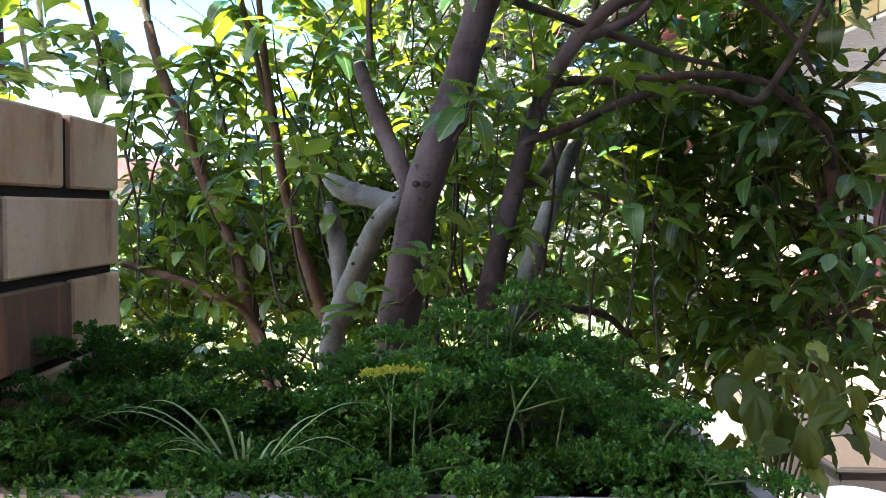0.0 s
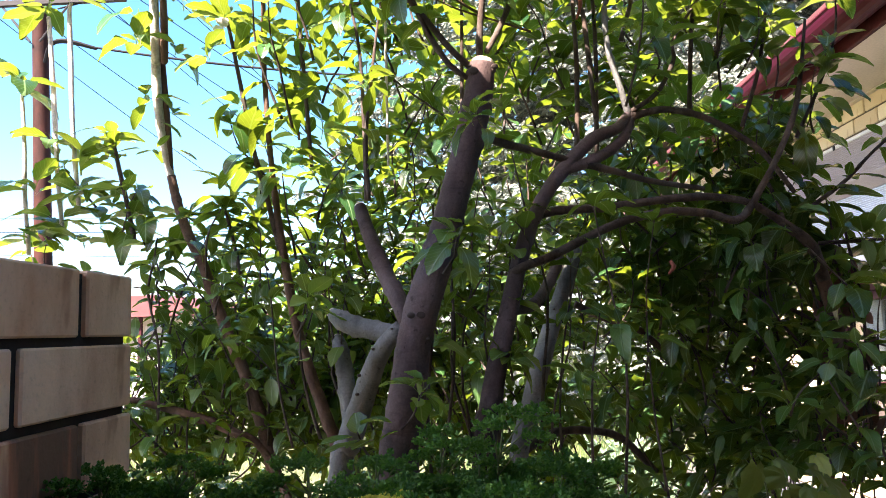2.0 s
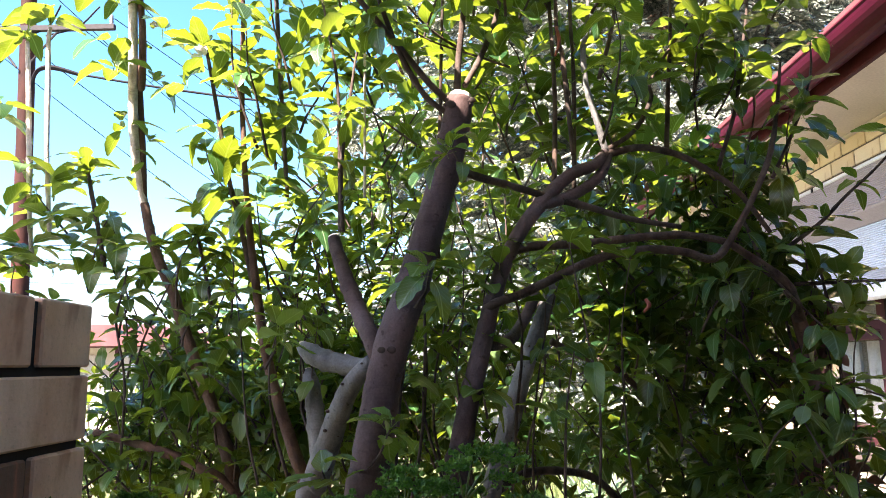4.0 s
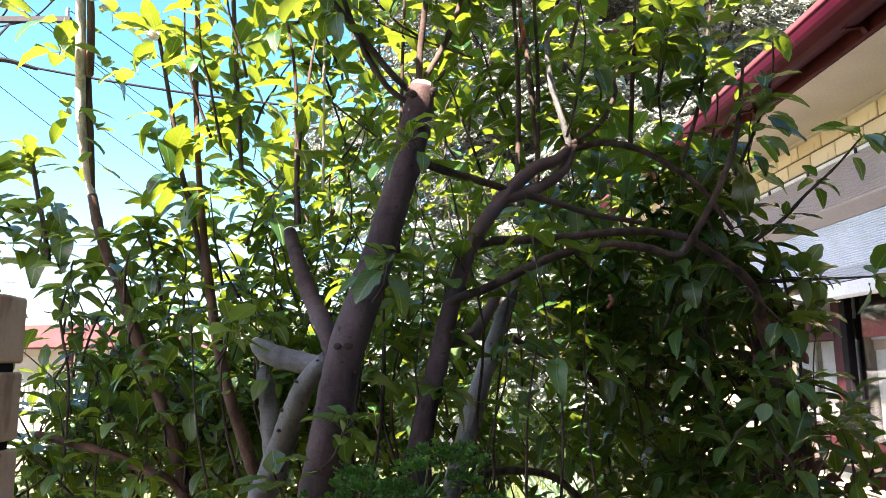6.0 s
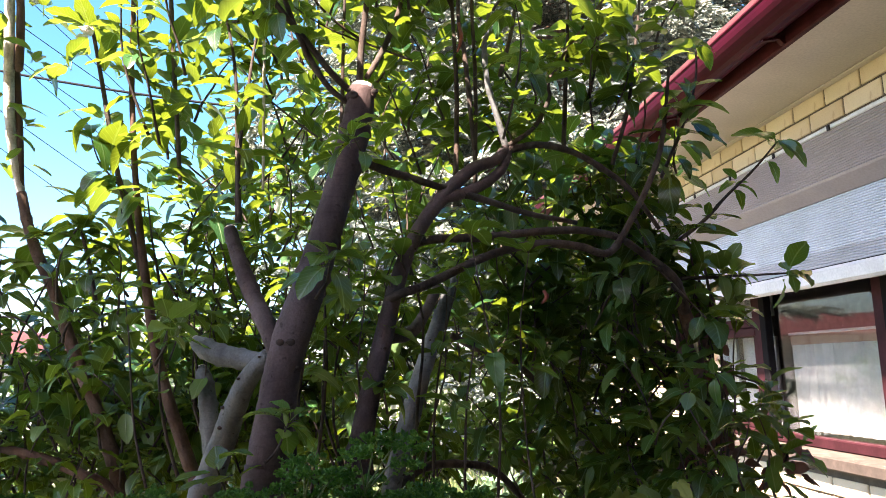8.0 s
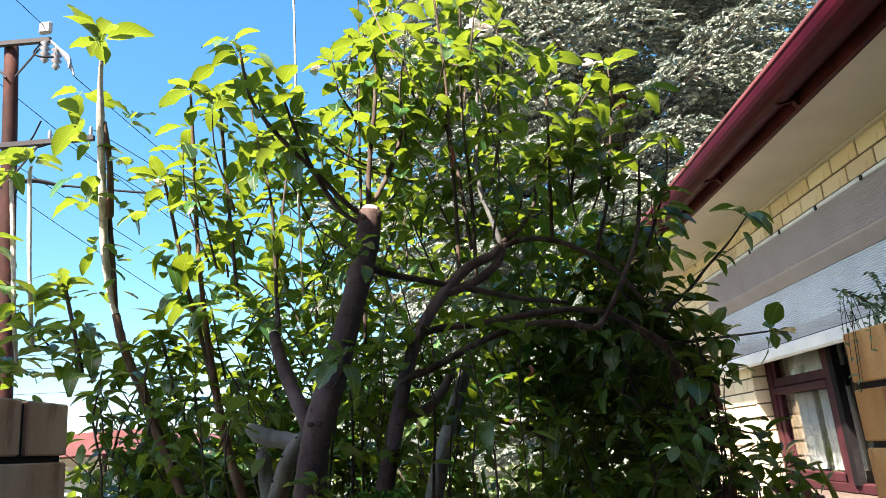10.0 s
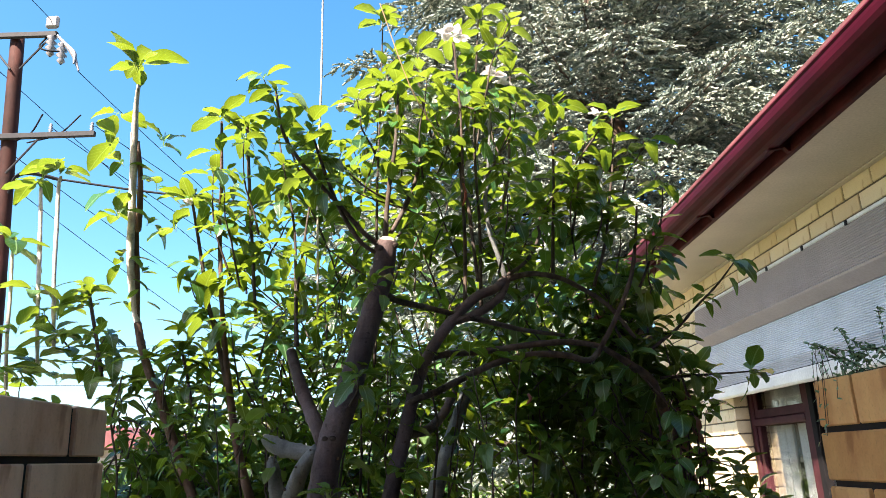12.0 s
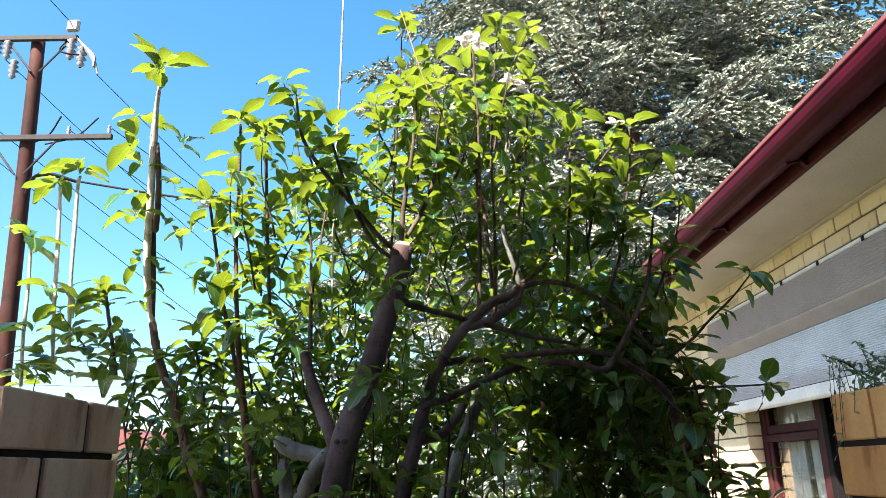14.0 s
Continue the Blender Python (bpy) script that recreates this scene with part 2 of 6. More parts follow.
M_TUB = plain("black_plastic_tub", (0.008, 0.008, 0.010), 0.7, vary=0.3)
M_BLUE = plain("blue_plastic", (0.10, 0.16, 0.26), 0.4, vary=0.2)
M_STAKE = plain("weathered_stake", (0.33, 0.22, 0.12), 0.85, vary=0.3, scale=30)
M_GRASS = leaf_material("dry_grass", [(0, (0.05, 0.11, 0.03)), (0.6, (0.12, 0.18, 0.06)), (1, (0.32, 0.32, 0.17))], (0.25, 0.4, 0.1), 0.3, 0.6, False)
M_SHRUB = leaf_material("shrub_leaf", [(0, (0.04, 0.10, 0.02)), (1, (0.12, 0.22, 0.04))], (0.3, 0.42, 0.05), 0.35, 0.5, False)
M_SAGE = leaf_material("grey_green_leaf", [(0, (0.10, 0.20, 0.11)), (1, (0.22, 0.32, 0.20))], (0.2, 0.35, 0.15), 0.25, 0.6, False)


def ground_material():
    m, n, l, b = material("gravelly_ground")
    big = ramp(n, l, noise_node(n, l, 0.6, 5), [(0.35, (0.07, 0.095, 0.035)), (0.5, (0.12, 0.13, 0.065)), (0.7, (0.20, 0.19, 0.14))])
    fine = ramp(n, l, noise_node(n, l, 45, 6, 0.7), [(0.3, (0.55,) * 3), (0.7, (1.15,) * 3)])
    l.new(mix(n, l, big, fine, 1.0, "MULTIPLY"), b.inputs["Base Color"])
    b.inputs["Roughness"].default_value = 0.95
    bump(n, l, b, noise_node(n, l, 60, 6, 0.7), 0.8, 0.02)
    return m


M_GROUND = ground_material()
M_ROAD = plain("asphalt", (0.16, 0.155, 0.15), 0.9, vary=0.2, scale=1.0, fine=120)
M_PATH = plain("grey_gravel", (0.09, 0.087, 0.083), 0.95, vary=0.3, scale=4.0, fine=70.0, relief=0.9)
M_PAVE = plain("concrete_path", (0.24, 0.23, 0.215), 0.9, vary=0.15, scale=2.0)


# ---------------------------------------------------------------- mesh tools
def as_mesh(name, verts, faces, uvs=None, smooth=False):
    me = bpy.data.meshes.new(name)
    me.from_pydata([tuple(v) for v in verts], [], [tuple(f) for f in faces])
    if uvs is not None:
        lay = me.uv_layers.new(name="UVMap")
        idx = np.empty(len(me.loops), dtype=np.int32)
        me.loops.foreach_get("vertex_index", idx)
        lay.data.foreach_set("uv", np.asarray(uvs, dtype=np.float32)[idx].ravel())
    if smooth:
        me.polygons.foreach_set("use_smooth", [True] * len(me.polygons))
    me.update()
    return me


def part(name, me, mat, parent, label="", m=None):
    """One mesh object under a thing or under a part."""
    if isinstance(me, bmesh.types.BMesh):
        bm, me = me, bpy.data.meshes.new(name)
        bm.to_mesh(me)
        bm.free()
    if mat is not None and not me.materials:
        me.materials.append(mat)
    ob = new(name, me)
    ob.parent = parent
    if m is not None:
        ob.matrix_basis = m
    return tagged(ob, label)


def thing(name, label, category, at=(0, 0, 0), group="", kind=""):
    ob = new(name)
    ob.location = at
    ob.empty_display_size = 0.1
    return tagged(ob, label, category, group, kind)


def solid(name, me, mat, label, category, group="", kind=""):
    return tagged(part(name, me, mat, None), label, category, group, kind)


def block(lo, hi, bevel=0.0, seg=1):
    """A box from corner to corner, its edges rounded."""
    bm = bmesh.new()
    bmesh.ops.create_cube(bm, size=1.0)
    lo, hi = Vector(lo), Vector(hi)
    for v in bm.verts:
        v.co = Vector([(lo[i] + hi[i]) / 2 + v.co[i] * (hi[i] - lo[i]) for i in range(3)])
    if bevel:
        bmesh.ops.bevel(bm, geom=bm.edges[:], offset=bevel, segments=seg, affect="EDGES")
    return bm


def extrude_profile(profile, y0, y1, closed=True):
    """A profile of (x, z) drawn along y."""
    n = len(profile)
    verts = [(x, y, z) for y in (y0, y1) for x, z in profile]
    faces = [(i, (i + 1) % n, n + (i + 1) % n, n + i) for i in range(n if closed else n - 1)]
    if closed:
        faces += [tuple(range(n))[::-1], tuple(range(n, 2 * n))]
    return verts, faces


def spline(points, per=6):
    """Catmull-Rom through rows of numbers."""
    p = np.asarray(points, dtype=float)
    p = np.vstack([2 * p[0] - p[1], p, 2 * p[-1] - p[-2]])
    out = []
    for i in range(1, len(p) - 2):
        a, b, c, d = p[i - 1:i + 3]
        for t in np.linspace(0, 1, per, endpoint=False):
            out.append(0.5 * (2 * b + (c - a) * t + (2 * a - 5 * b + 4 * c - d) * t * t + (3 * b - a - 3 * c + d) * t ** 3))
    out.append(p[-2])
    return np.array(out)


def tube(points, sides=10, per=6, rough=0.0, knots=0, seed=0):
    """A tapered limb through rows of (x, y, z, radius); knots are swellings."""
    c = spline(points, per)
    pos, rad = c[:, :3], np.maximum(c[:, 3], 0.0006)
    rng = np.random.RandomState(seed + 7)
    for _ in range(knots):
        k = rng.randint(2, len(rad) - 2)
        rad[k] *= 1.14
    tan = np.gradient(pos, axis=0)
    tan /= np.linalg.norm(tan, axis=1)[:, None]
    up = np.array((1.0, 0.2, 0.1))
    verts, faces = [], []
    ang = np.linspace(0, 2 * np.pi, sides, endpoint=False)
    for i in range(len(pos)):
        up = up - tan[i] * up.dot(tan[i])
        up /= np.linalg.norm(up)
        side = np.cross(tan[i], up)
        r = rad[i] * (1 + rough * rng.uniform(-1, 1, sides))
        verts += list(pos[i] + (np.cos(ang) * r)[:, None] * up + (np.sin(ang) * r)[:, None] * side)
    for i in range(len(pos) - 1):
        for k in range(sides):
            a, b = i * sides + k, i * sides + (k + 1) % sides
            faces.append((a, b, b + sides, a + sides))
    n = len(verts)
    verts += [pos[0], pos[-1] + tan[-1] * rad[-1] * 0.35]
    faces += [(n, (k + 1) % sides, k) for k in range(sides)]
    e = (len(pos) - 1) * sides
    faces += [(n + 1, e + k, e + (k + 1) % sides) for k in range(sides)]
    return verts, faces


class Heap:
    """Many small pieces gathered into one mesh."""

    def __init__(self):
        self.v, self.f, self.u, self.n = [], [], [], 0

    def add(self, verts, faces, uvs=None):
        verts = np.asarray(verts, dtype=float)
        self.v.append(verts)
        self.u.append(np.asarray(uvs, dtype=float) if uvs is not None else np.zeros((len(verts), 2)))
        self.f += [tuple(i + self.n for i in f) for f in faces]
        self.n += len(verts)

    def mesh(self, name, smooth=False):
        return as_mesh(name, np.vstack(self.v), self.f, np.vstack(self.u), smooth)


def frame_of(direction, normal):
    """Rotation whose y runs along direction and whose z leans to normal."""
    y = Vector(direction).normalized()
    z = Vector(normal)
    z = z - y * z.dot(y)
    if z.length < 1e-4:
        z = y.orthogonal()
    z.normalize()
    x = y.cross(z)
    return Matrix((x, y, z)).transposed()


def leaf_shape(width, fold, droop, twist, seed, rows=6, stalk=0.28):
    """A pointed oval leaf of length 1 with its stalk, folded along the midrib."""
    rng = np.random.RandomState(seed)
    verts, uvs, faces = [], [], []
    for i in range(rows + 1):
        t = i / rows
        w = width * 0.5 * (math.sin(math.pi * (0.05 + 0.92 * t ** 0.93)) ** 0.72) * (1 if i < rows else 0.35)
        a = twist * t
        for s in (-1, 0, 1):
            x = s * w * (1 + 0.13 * rng.uniform(-1, 1))
            z = abs(s) * w * fold - droop * t * t + 0.035 * rng.uniform(-1, 1) * abs(s)
            verts.append((x * math.cos(a) - z * math.sin(a) * abs(s) * 0.5, t * (1 - 0.12 * droop), z + x * math.sin(a)))
            uvs.append((0.5 + 0.5 * s * w / (width * 0.5), t))
    for i in range(rows):
        for k in (0, 1):
            a = i * 3 + k
            faces.append((a, a + 1, a + 4, a + 3))
    n = len(verts)
    h = 0.012
    for y, z in ((-stalk, -0.10), (0.0, 0.0)):
        for x in (-h, h):
            verts.append((x, y, z))
            uvs.append((0.5, 0.0))
    faces.append((n, n + 1, n + 3, n + 2))
    return np.array(verts), faces, np.array(uvs)


LEAVES = [leaf_shape(0.56 + 0.07 * (k % 3 - 1), 0.10 + 0.14 * (k % 4), 0.10 + 0.16 * (k % 5), 0.30 * (k % 3 - 1), k, 7) for k in range(12)]

# ---------------------------------------------------------------- ground
def ground():
    bm = bmesh.new()
    bmesh.ops.create_grid(bm, x_segments=60, y_segments=60, size=0.5)
    for v in bm.verts:
        x, y = v.co.x * 2, v.co.y * 2
        v.co.x, v.co.y = math.copysign(abs(x) ** 3 * 600, x), math.copysign(abs(y) ** 3 * 600, y)
        v.co.z = 0.02 * noise.noise(Vector((v.co.x, v.co.y, 0)) * 0.4) if abs(x) + abs(y) < 1.2 else 0.0
    solid("ground", bm, M_GROUND, "dry gravelly front yard with patches of grass", "ground", kind="structure")


ground()
solid("road", block((-60, 15, -0.3), (60, 21, 0.03), 0.01), M_ROAD, "grey asphalt street beyond the yard", "road", kind="structure")
solid("path", block((0.62, 0.45, -0.05), (1.94, 9.5, 0.03)), M_PATH, "grey gravel path beside the house", "path", kind="structure")
solid("pavement", block((-60, 12.6, -0.3), (60, 14.4, 0.06), 0.02), M_PAVE, "pale concrete footpath along the street", "pavement", kind="structure")


# ---------------------------------------------------------------- house wing
WALL_X, SOFFIT_Z = 1.979, 2.556
WIN_Y0, WIN_Y1, WIN_Z0, WIN_Z1 = 1.62, 4.097, 0.93, 2.27
END_Y, START_Y = 5.6, -3.0


def wall_house():
    g = 0.008
    bm = bmesh.new()
    for lo, hi in (((WALL_X + g, START_Y, 0), (WALL_X + 0.23, WIN_Y0, 2.7)), ((WALL_X + g, WIN_Y1, 0), (WALL_X + 0.23, END_Y, 2.7)),
                   ((WALL_X + g, WIN_Y0, 0), (WALL_X + 0.23, WIN_Y1, WIN_Z0 - 0.06)), ((WALL_X + g, WIN_Y0, WIN_Z1), (WALL_X + 0.23, WIN_Y1, 2.7)),
                   ((WALL_X + 0.23, END_Y - 0.2, 0), (6.0, END_Y, 2.7))):
        b = block(lo, hi)
        me = bpy.data.meshes.new("t")
        b.to_mesh(me)
        b.free()
        bm.from_mesh(me)
        bpy.data.meshes.remove(me)
    return solid("wall_house", bm, M_HMORTAR, "cream brick wall of a single-storey house wing", "wall", kind="structure")


house_wall = wall_house()
wall_bricks = []                       # (y0, y1, z0, plinth)
for k in range(29):
    z = 2.477 - 0.086 * k
    y = START_Y + (-0.125 if k % 2 == 0 else -0.005)
    while y < END_Y:
        a, b = max(y, START_Y), min(y + 0.23, END_Y)
        inside = z + 0.076 > WIN_Z0 - 0.06 and z < WIN_Z1
        if inside and a < WIN_Y1 and b > WIN_Y0:
            if a < WIN_Y0 - 0.05:
                wall_bricks.append((a, WIN_Y0, z, z < 0.27))
            if b > WIN_Y1 + 0.05:
                wall_bricks.append((WIN_Y1, b, z, z < 0.27))
        elif b - a > 0.05:
            wall_bricks.append((a, b, z, z < 0.27))
        y += 0.24


def eave():
    t = thing("eave", "cream soffit under a maroon eave", "eave", (0, 0, 0), kind="structure")
    part("soffit", block((1.556, START_Y, SOFFIT_Z), (WALL_X + 0.3, END_Y + 0.45, SOFFIT_Z + 0.012)), M_SOFFIT, t, "flat cream soffit sheet")
    part("fascia", block((1.530, START_Y, 2.550), (1.556, END_Y + 0.47, 2.73), 0.004), M_FASCIA, t, "weathered maroon timber fascia board")
    part("bead", block((1.945, START_Y, SOFFIT_Z - 0.010), (WALL_X, END_Y, SOFFIT_Z - 0.0005), 0.003), M_SOFFIT, t)
    rise = math.tan(radians(22))
    v, f = extrude_profile([(1.45, 2.735), (1.45, 2.765), (4.2, 2.765 + 2.75 * rise), (4.2, 2.735 + 2.75 * rise)], START_Y, END_Y + 0.5)
    part("roof", as_mesh("roof", v, f), M_ROOF, t, "red tiled roof slope")
    return t


eave()


def gutter():
    t = thing("gutter", "glossy maroon half-round eaves gutter with rusty brackets", "gutter")
    prof = []
    cx, cz, r = 1.452, 2.648, 0.074
    for k in range(13):
        a = math.pi + math.pi * k / 12
        prof.append((cx + r * math.cos(a), cz + r * 1.05 * math.sin(a)))
    prof = [(cx - r - 0.002, cz + 0.030), (cx - r - 0.005, cz + 0.022), (cx - r, cz + 0.014)] + prof + [(cx + r, cz + 0.03)]
    inner = [(x + (cx - x) * 0.05, z + 0.004) for x, z in prof[::-1]]
    v, f = extrude_profile(prof + inner, START_Y, END_Y + 0.55)
    me = as_mesh("trough", v, f)
    part("trough", me, M_GUTTER, t)
    for y in np.arange(0.15, END_Y, 0.9):
        pr = [(cx - r * 0.2, cz - r * 1.09), (cx + r * 0.75, cz - r * 0.8), (1.530, cz - r * 0.8), (1.530, cz - 0.095), (1.519, cz - 0.095), (1.505, cz - r * 1.02), (cx - r * 0.2, cz - r * 1.20)]
        v, f = extrude_profile(pr, y - 0.012, y + 0.012)
        part("bracket", as_mesh("bracket", v, f), M_FASCIA, t, "rusted gutter bracket")
    return t


gutter()


def awning():
    """A slatted sun awning that hangs out over the window."""
    t = thing("window_awning", "pale aluminium slatted awning lowered over a window", "awning")
    y0, y1 = 1.25, 4.33
    part("lip", as_mesh("lip", *extrude_profile([(1.872, 2.115), (1.866, 2.108), (1.872, 2.098), (1.940, 2.050), (1.955, 2.050), (1.955, 2.115)], y0, y1)), M_BOX, t, "shaded lip under the box")
    for count, top, low, mat in ((18, Vector((1.896, 0, 2.318)), Vector((1.873, 0, 2.115)), M_BOX), (26, Vector((1.952, 0, 2.050)), Vector((1.905, 0, 1.748)), M_SLAT)):
        for k in range(count):
            a, b = top.lerp(low, k / count), top.lerp(low, (k + 1) / count)
            out = 0.004
            pr = [(a.x, a.z), (a.x - out, a.z - 0.002), (a.x - out - 0.002, (a.z + b.z) / 2), (b.x - out, b.z + 0.002), (b.x, b.z), (b.x + 0.004, b.z), (a.x + 0.004, a.z)]
            v, f = extrude_profile(pr, y0, y1)
            # lowest slats get the darker copy, their shade put into the colour
            part("slat", as_mesh("slat", v, f), M_SLAT_SHADE if mat is M_SLAT and k > 19 else mat, t)
    part("head_rail", block((1.882, y0 - 0.01, 2.316), (1.976, y1 + 0.01, 2.334), 0.004), M_BAR, t, "thin white head rail")
    for y in np.arange(y0 + 0.15, y1, 0.42):
        part("clip", block((1.874, y - 0.008, 2.308), (1.883, y + 0.008, 2.332), 0.002), M_ARM, t)
    v, f = extrude_profile([(1.888, 1.668), (1.878, 1.680), (1.876, 1.728), (1.886, 1.742), (1.912, 1.742), (1.922, 1.728), (1.922, 1.680), (1.914, 1.668)], y0 - 0.02, y1 + 0.02)
    # black strip added to draw the dark gap over the bar
    part("bar_gap_shade", block((1.896, y0, 1.7405), (1.930, y1, 1.7475)), M_BLACK, t, "black strip standing in for the dark gap above the bar")
    part("bottom_bar", as_mesh("bottom_bar", v, f), M_BAR, t, "white bottom bar")
    for y in (y0 + 0.03, y1 - 0.03):
        part("side_arm", block((1.915, y - 0.008, 1.70), (1.977, y + 0.008, 1.718), 0.003), M_ARM, t)
    return t


awning()


def window():
    t = thing("window_1", "dark red timber window with net curtain in a brick reveal", "window", kind="structure")
    x0, x1 = WALL_X + 0.105, WALL_X + 0.165

    def rail(name, ya, yb, za, zb, dx=0.0, mat=M_FRAME):
        return part(name, block((x0 + dx, ya, za), (x1, yb, zb), 0.005), mat, t)
    rail("jamb", WIN_Y1 - 0.06, WIN_Y1, WIN_Z0, WIN_Z1)
    rail("jamb", WIN_Y0, WIN_Y0 + 0.06, WIN_Z0, WIN_Z1)
    rail("head", WIN_Y0, WIN_Y1, WIN_Z1 - 0.06, WIN_Z1, 0.002)
    rail("sill_rail", WIN_Y0, WIN_Y1, WIN_Z0, WIN_Z0 + 0.05, 0.002)
    for ya, yb in ((3.262, 3.335), (2.30, 2.37)):
        rail("mullion", ya, yb, WIN_Z0, WIN_Z1, -0.004)
        part("weather_strip", block((x0 - 0.012, ya - 0.055, WIN_Z0 + 0.04), (x0 + 0.03, ya, WIN_Z1), 0.003), M_BLACK, t, "black strip beside the mullion")
    for k, (ya, yb) in enumerate(((3.335, WIN_Y1 - 0.06), (WIN_Y0 + 0.06, 2.30))):
        rail("transom", ya, yb, 1.488, 1.532, -0.006)
        rail("top_sash_rail", ya, yb, 1.535, 1.590, 0.008)
        for a, b in ((ya, ya + 0.045), (yb - 0.045, yb)):
            rail("sash_stile", a, b, WIN_Z0 + 0.05, 1.488, 0.010)
            rail("sash_stile", a, b, 1.590, WIN_Z1 - 0.06, 0.010)
        rail("sash_rail", ya, yb, WIN_Z0 + 0.05, WIN_Z0 + 0.10, 0.010)
        for za, zb in ((WIN_Z0 + 0.10, 1.488), (1.590, WIN_Z1 - 0.06)):
            p = part("pane", block((x0 + 0.030, ya + 0.045, za), (x0 + 0.034, yb - 0.045, zb)), M_GLASS, t)
            p.visible_shadow = False
    p = part("pane", block((x0 + 0.030, 2.37, WIN_Z0 + 0.05), (x0 + 0.034, 3.262 - 0.055, WIN_Z1 - 0.06)), M_GLASS, t)
    p.visible_shadow = False
    part("sill", block((WALL_X - 0.04, WIN_Y0, WIN_Z0 - 0.06), (x0 + 0.02, WIN_Y1, WIN_Z0 - 0.002), 0.008), M_SILL, t, "sloping brick-brown sill")
    for ya in (WIN_Y1,):
        for k in range(17):
            z = WIN_Z0 + 0.005 + 0.086 * k
            if z < WIN_Z1 - 0.08:
                part("reveal_brick", block((WALL_X + 0.004, ya - 0.008, z), (x0 - 0.006, ya + 0.01, z + 0.076), 0.003), M_CREAM, t)
    # net curtain in soft folds behind the panes; upper piece imitates reflected sky
    for ya, yb, za, zb in ((3.36, 3.70, WIN_Z0 + 0.1, 1.485), (3.80, 4.15, WIN_Z0 + 0.1, 1.485), (3.36, 4.15, 1.60, 2.20), (2.40, 3.19, WIN_Z0 + 0.06, 1.43), (1.72, 2.26, WIN_Z0 + 0.1, 1.485)):
        n = 60
        vs = []
        for i in range(n + 1):
            y = ya + (yb - ya) * i / n
            x = x1 + 0.07 + 0.014 * math.sin(i * 1.1) + 0.008 * math.sin(i * 2.7)
            vs += [(x, y, za), (x, y, zb), (x + 0.003, y, za), (x + 0.003, y, zb)]
        fs = []
        for i in range(n):
            a = i * 4
            fs += [(a, a + 4, a + 5, a + 1), (a + 2, a + 3, a + 7, a + 6)]
        part("curtain_and_reflection", as_mesh("curtain_and_reflection", vs, fs, smooth=True), M_CURTAIN, t, "hanging white net curtain, its upper piece imitating reflected sky")
    v, f = tube([(x1 + 0.05, 2.39, 1.487, 0.007), (x1 + 0.05, 3.19, 1.487, 0.007)], 8, 2)
    part("curtain_rod", as_mesh("curtain_rod", v, f, smooth=True), M_BAR, t, "thin white curtain rod")
    part("valance", block((x1 + 0.055, 2.40, 1.428), (x1 + 0.062, 3.19, 1.480), 0.002), M_VALANCE, t, "dusty pink valance strip")
    return t


window()
room = bmesh.new()
for lo, hi in (((5.2, START_Y, 0), (5.3, END_Y - 0.2, 2.55)), ((WALL_X + 0.23, START_Y, -0.02), (5.3, END_Y - 0.2, 0.02)), ((WALL_X + 0.23, START_Y, 2.5), (5.3, END_Y - 0.2, 2.55)),
               ((WALL_X + 0.23, START_Y - 0.1, 0), (5.3, START_Y, 2.55))):
    b = block(lo, hi)
    me = bpy.data.meshes.new("t")
    b.to_mesh(me)
    b.free()
    room.from_mesh(me)
    bpy.data.meshes.remove(me)
solid("room_inside", room, M_ROOM, "plain dim room behind the window", "room", kind="structure")


# ---------------------------------------------------------------- porch
def porch():
    """Plain unseen porch, added to close the place behind and above the camera and shade it."""
    solid("wall_porch_back", block((-2.2, -3.2, 0), (2.2, -3.0, 3.5)), M_PORCH, "plain tan brick-coloured wall at the back of the porch", "wall", kind="structure")
    solid("floor_porch", block((-2.2, -3.0, 0.0), (WALL_X, 0.0, 0.10)), M_PAVE, "concrete porch floor", "floor", kind="structure")
    solid("wall_porch_side", block((-2.4, -3.2, 0), (-2.2, -0.35, 1.25)), M_PORCH, "unseen tan low wall added to close the porch side against skylight", "wall", kind="structure")
    # invented edge heights, set by where sun and shade fall on the tree
    edge = [(-2.2, 3.45), (-1.8, 3.35), (-1.45, 3.05), (-1.1, 2.80), (-0.8, 2.56), (-0.65, 2.70), (-0.595, 2.56), (-0.54, 2.58), (-0.44, 2.76), (-0.2, 3.0), (0.1, 3.2), (1.43, 3.45)]
    front = [(x, 0.0, z) for x, z in edge]
    rear = [(x, -3.2, z) for x, z in edge]
    n = len(edge)
    v = front + rear + [(x, y, z + 0.06) for x, y, z in front + rear]
    f = []
    for k in range(n - 1):
        f += [(k, k + 1, n + 1 + k, n + k), (2 * n + k, 3 * n + k, 3 * n + 1 + k, 2 * n + 1 + k), (k, 2 * n + k, 2 * n + 1 + k, k + 1), (n + k, n + 1 + k, 3 * n + 1 + k, 3 * n + k)]
    f += [(0, n, 3 * n, 2 * n), (n - 1, 3 * n - 1, 4 * n - 1, 2 * n - 1)]
    solid("porch_shade_ceiling", as_mesh("porch_shade_ceiling", v, f), M_TIMBER, "unseen stained timber porch ceiling added to shade the tree", "ceiling", kind="structure")


porch()

# pillars: four bricks a course, laid pinwheel
BRICK_ME = {}


def brick_mesh(a, b, h=0.076, bevel=0.0025):
    key = (round(a, 3), round(b, 3), round(h, 3))
    if key not in BRICK_ME:
        bm = block((-a / 2, -b / 2, 0), (a / 2, b / 2, h), bevel)
        me = bpy.data.meshes.new("brick")
        bm.to_mesh(me)
        bm.free()
        BRICK_ME[key] = me
    return BRICK_ME[key]


COURSES, TOP = 17, 1.462
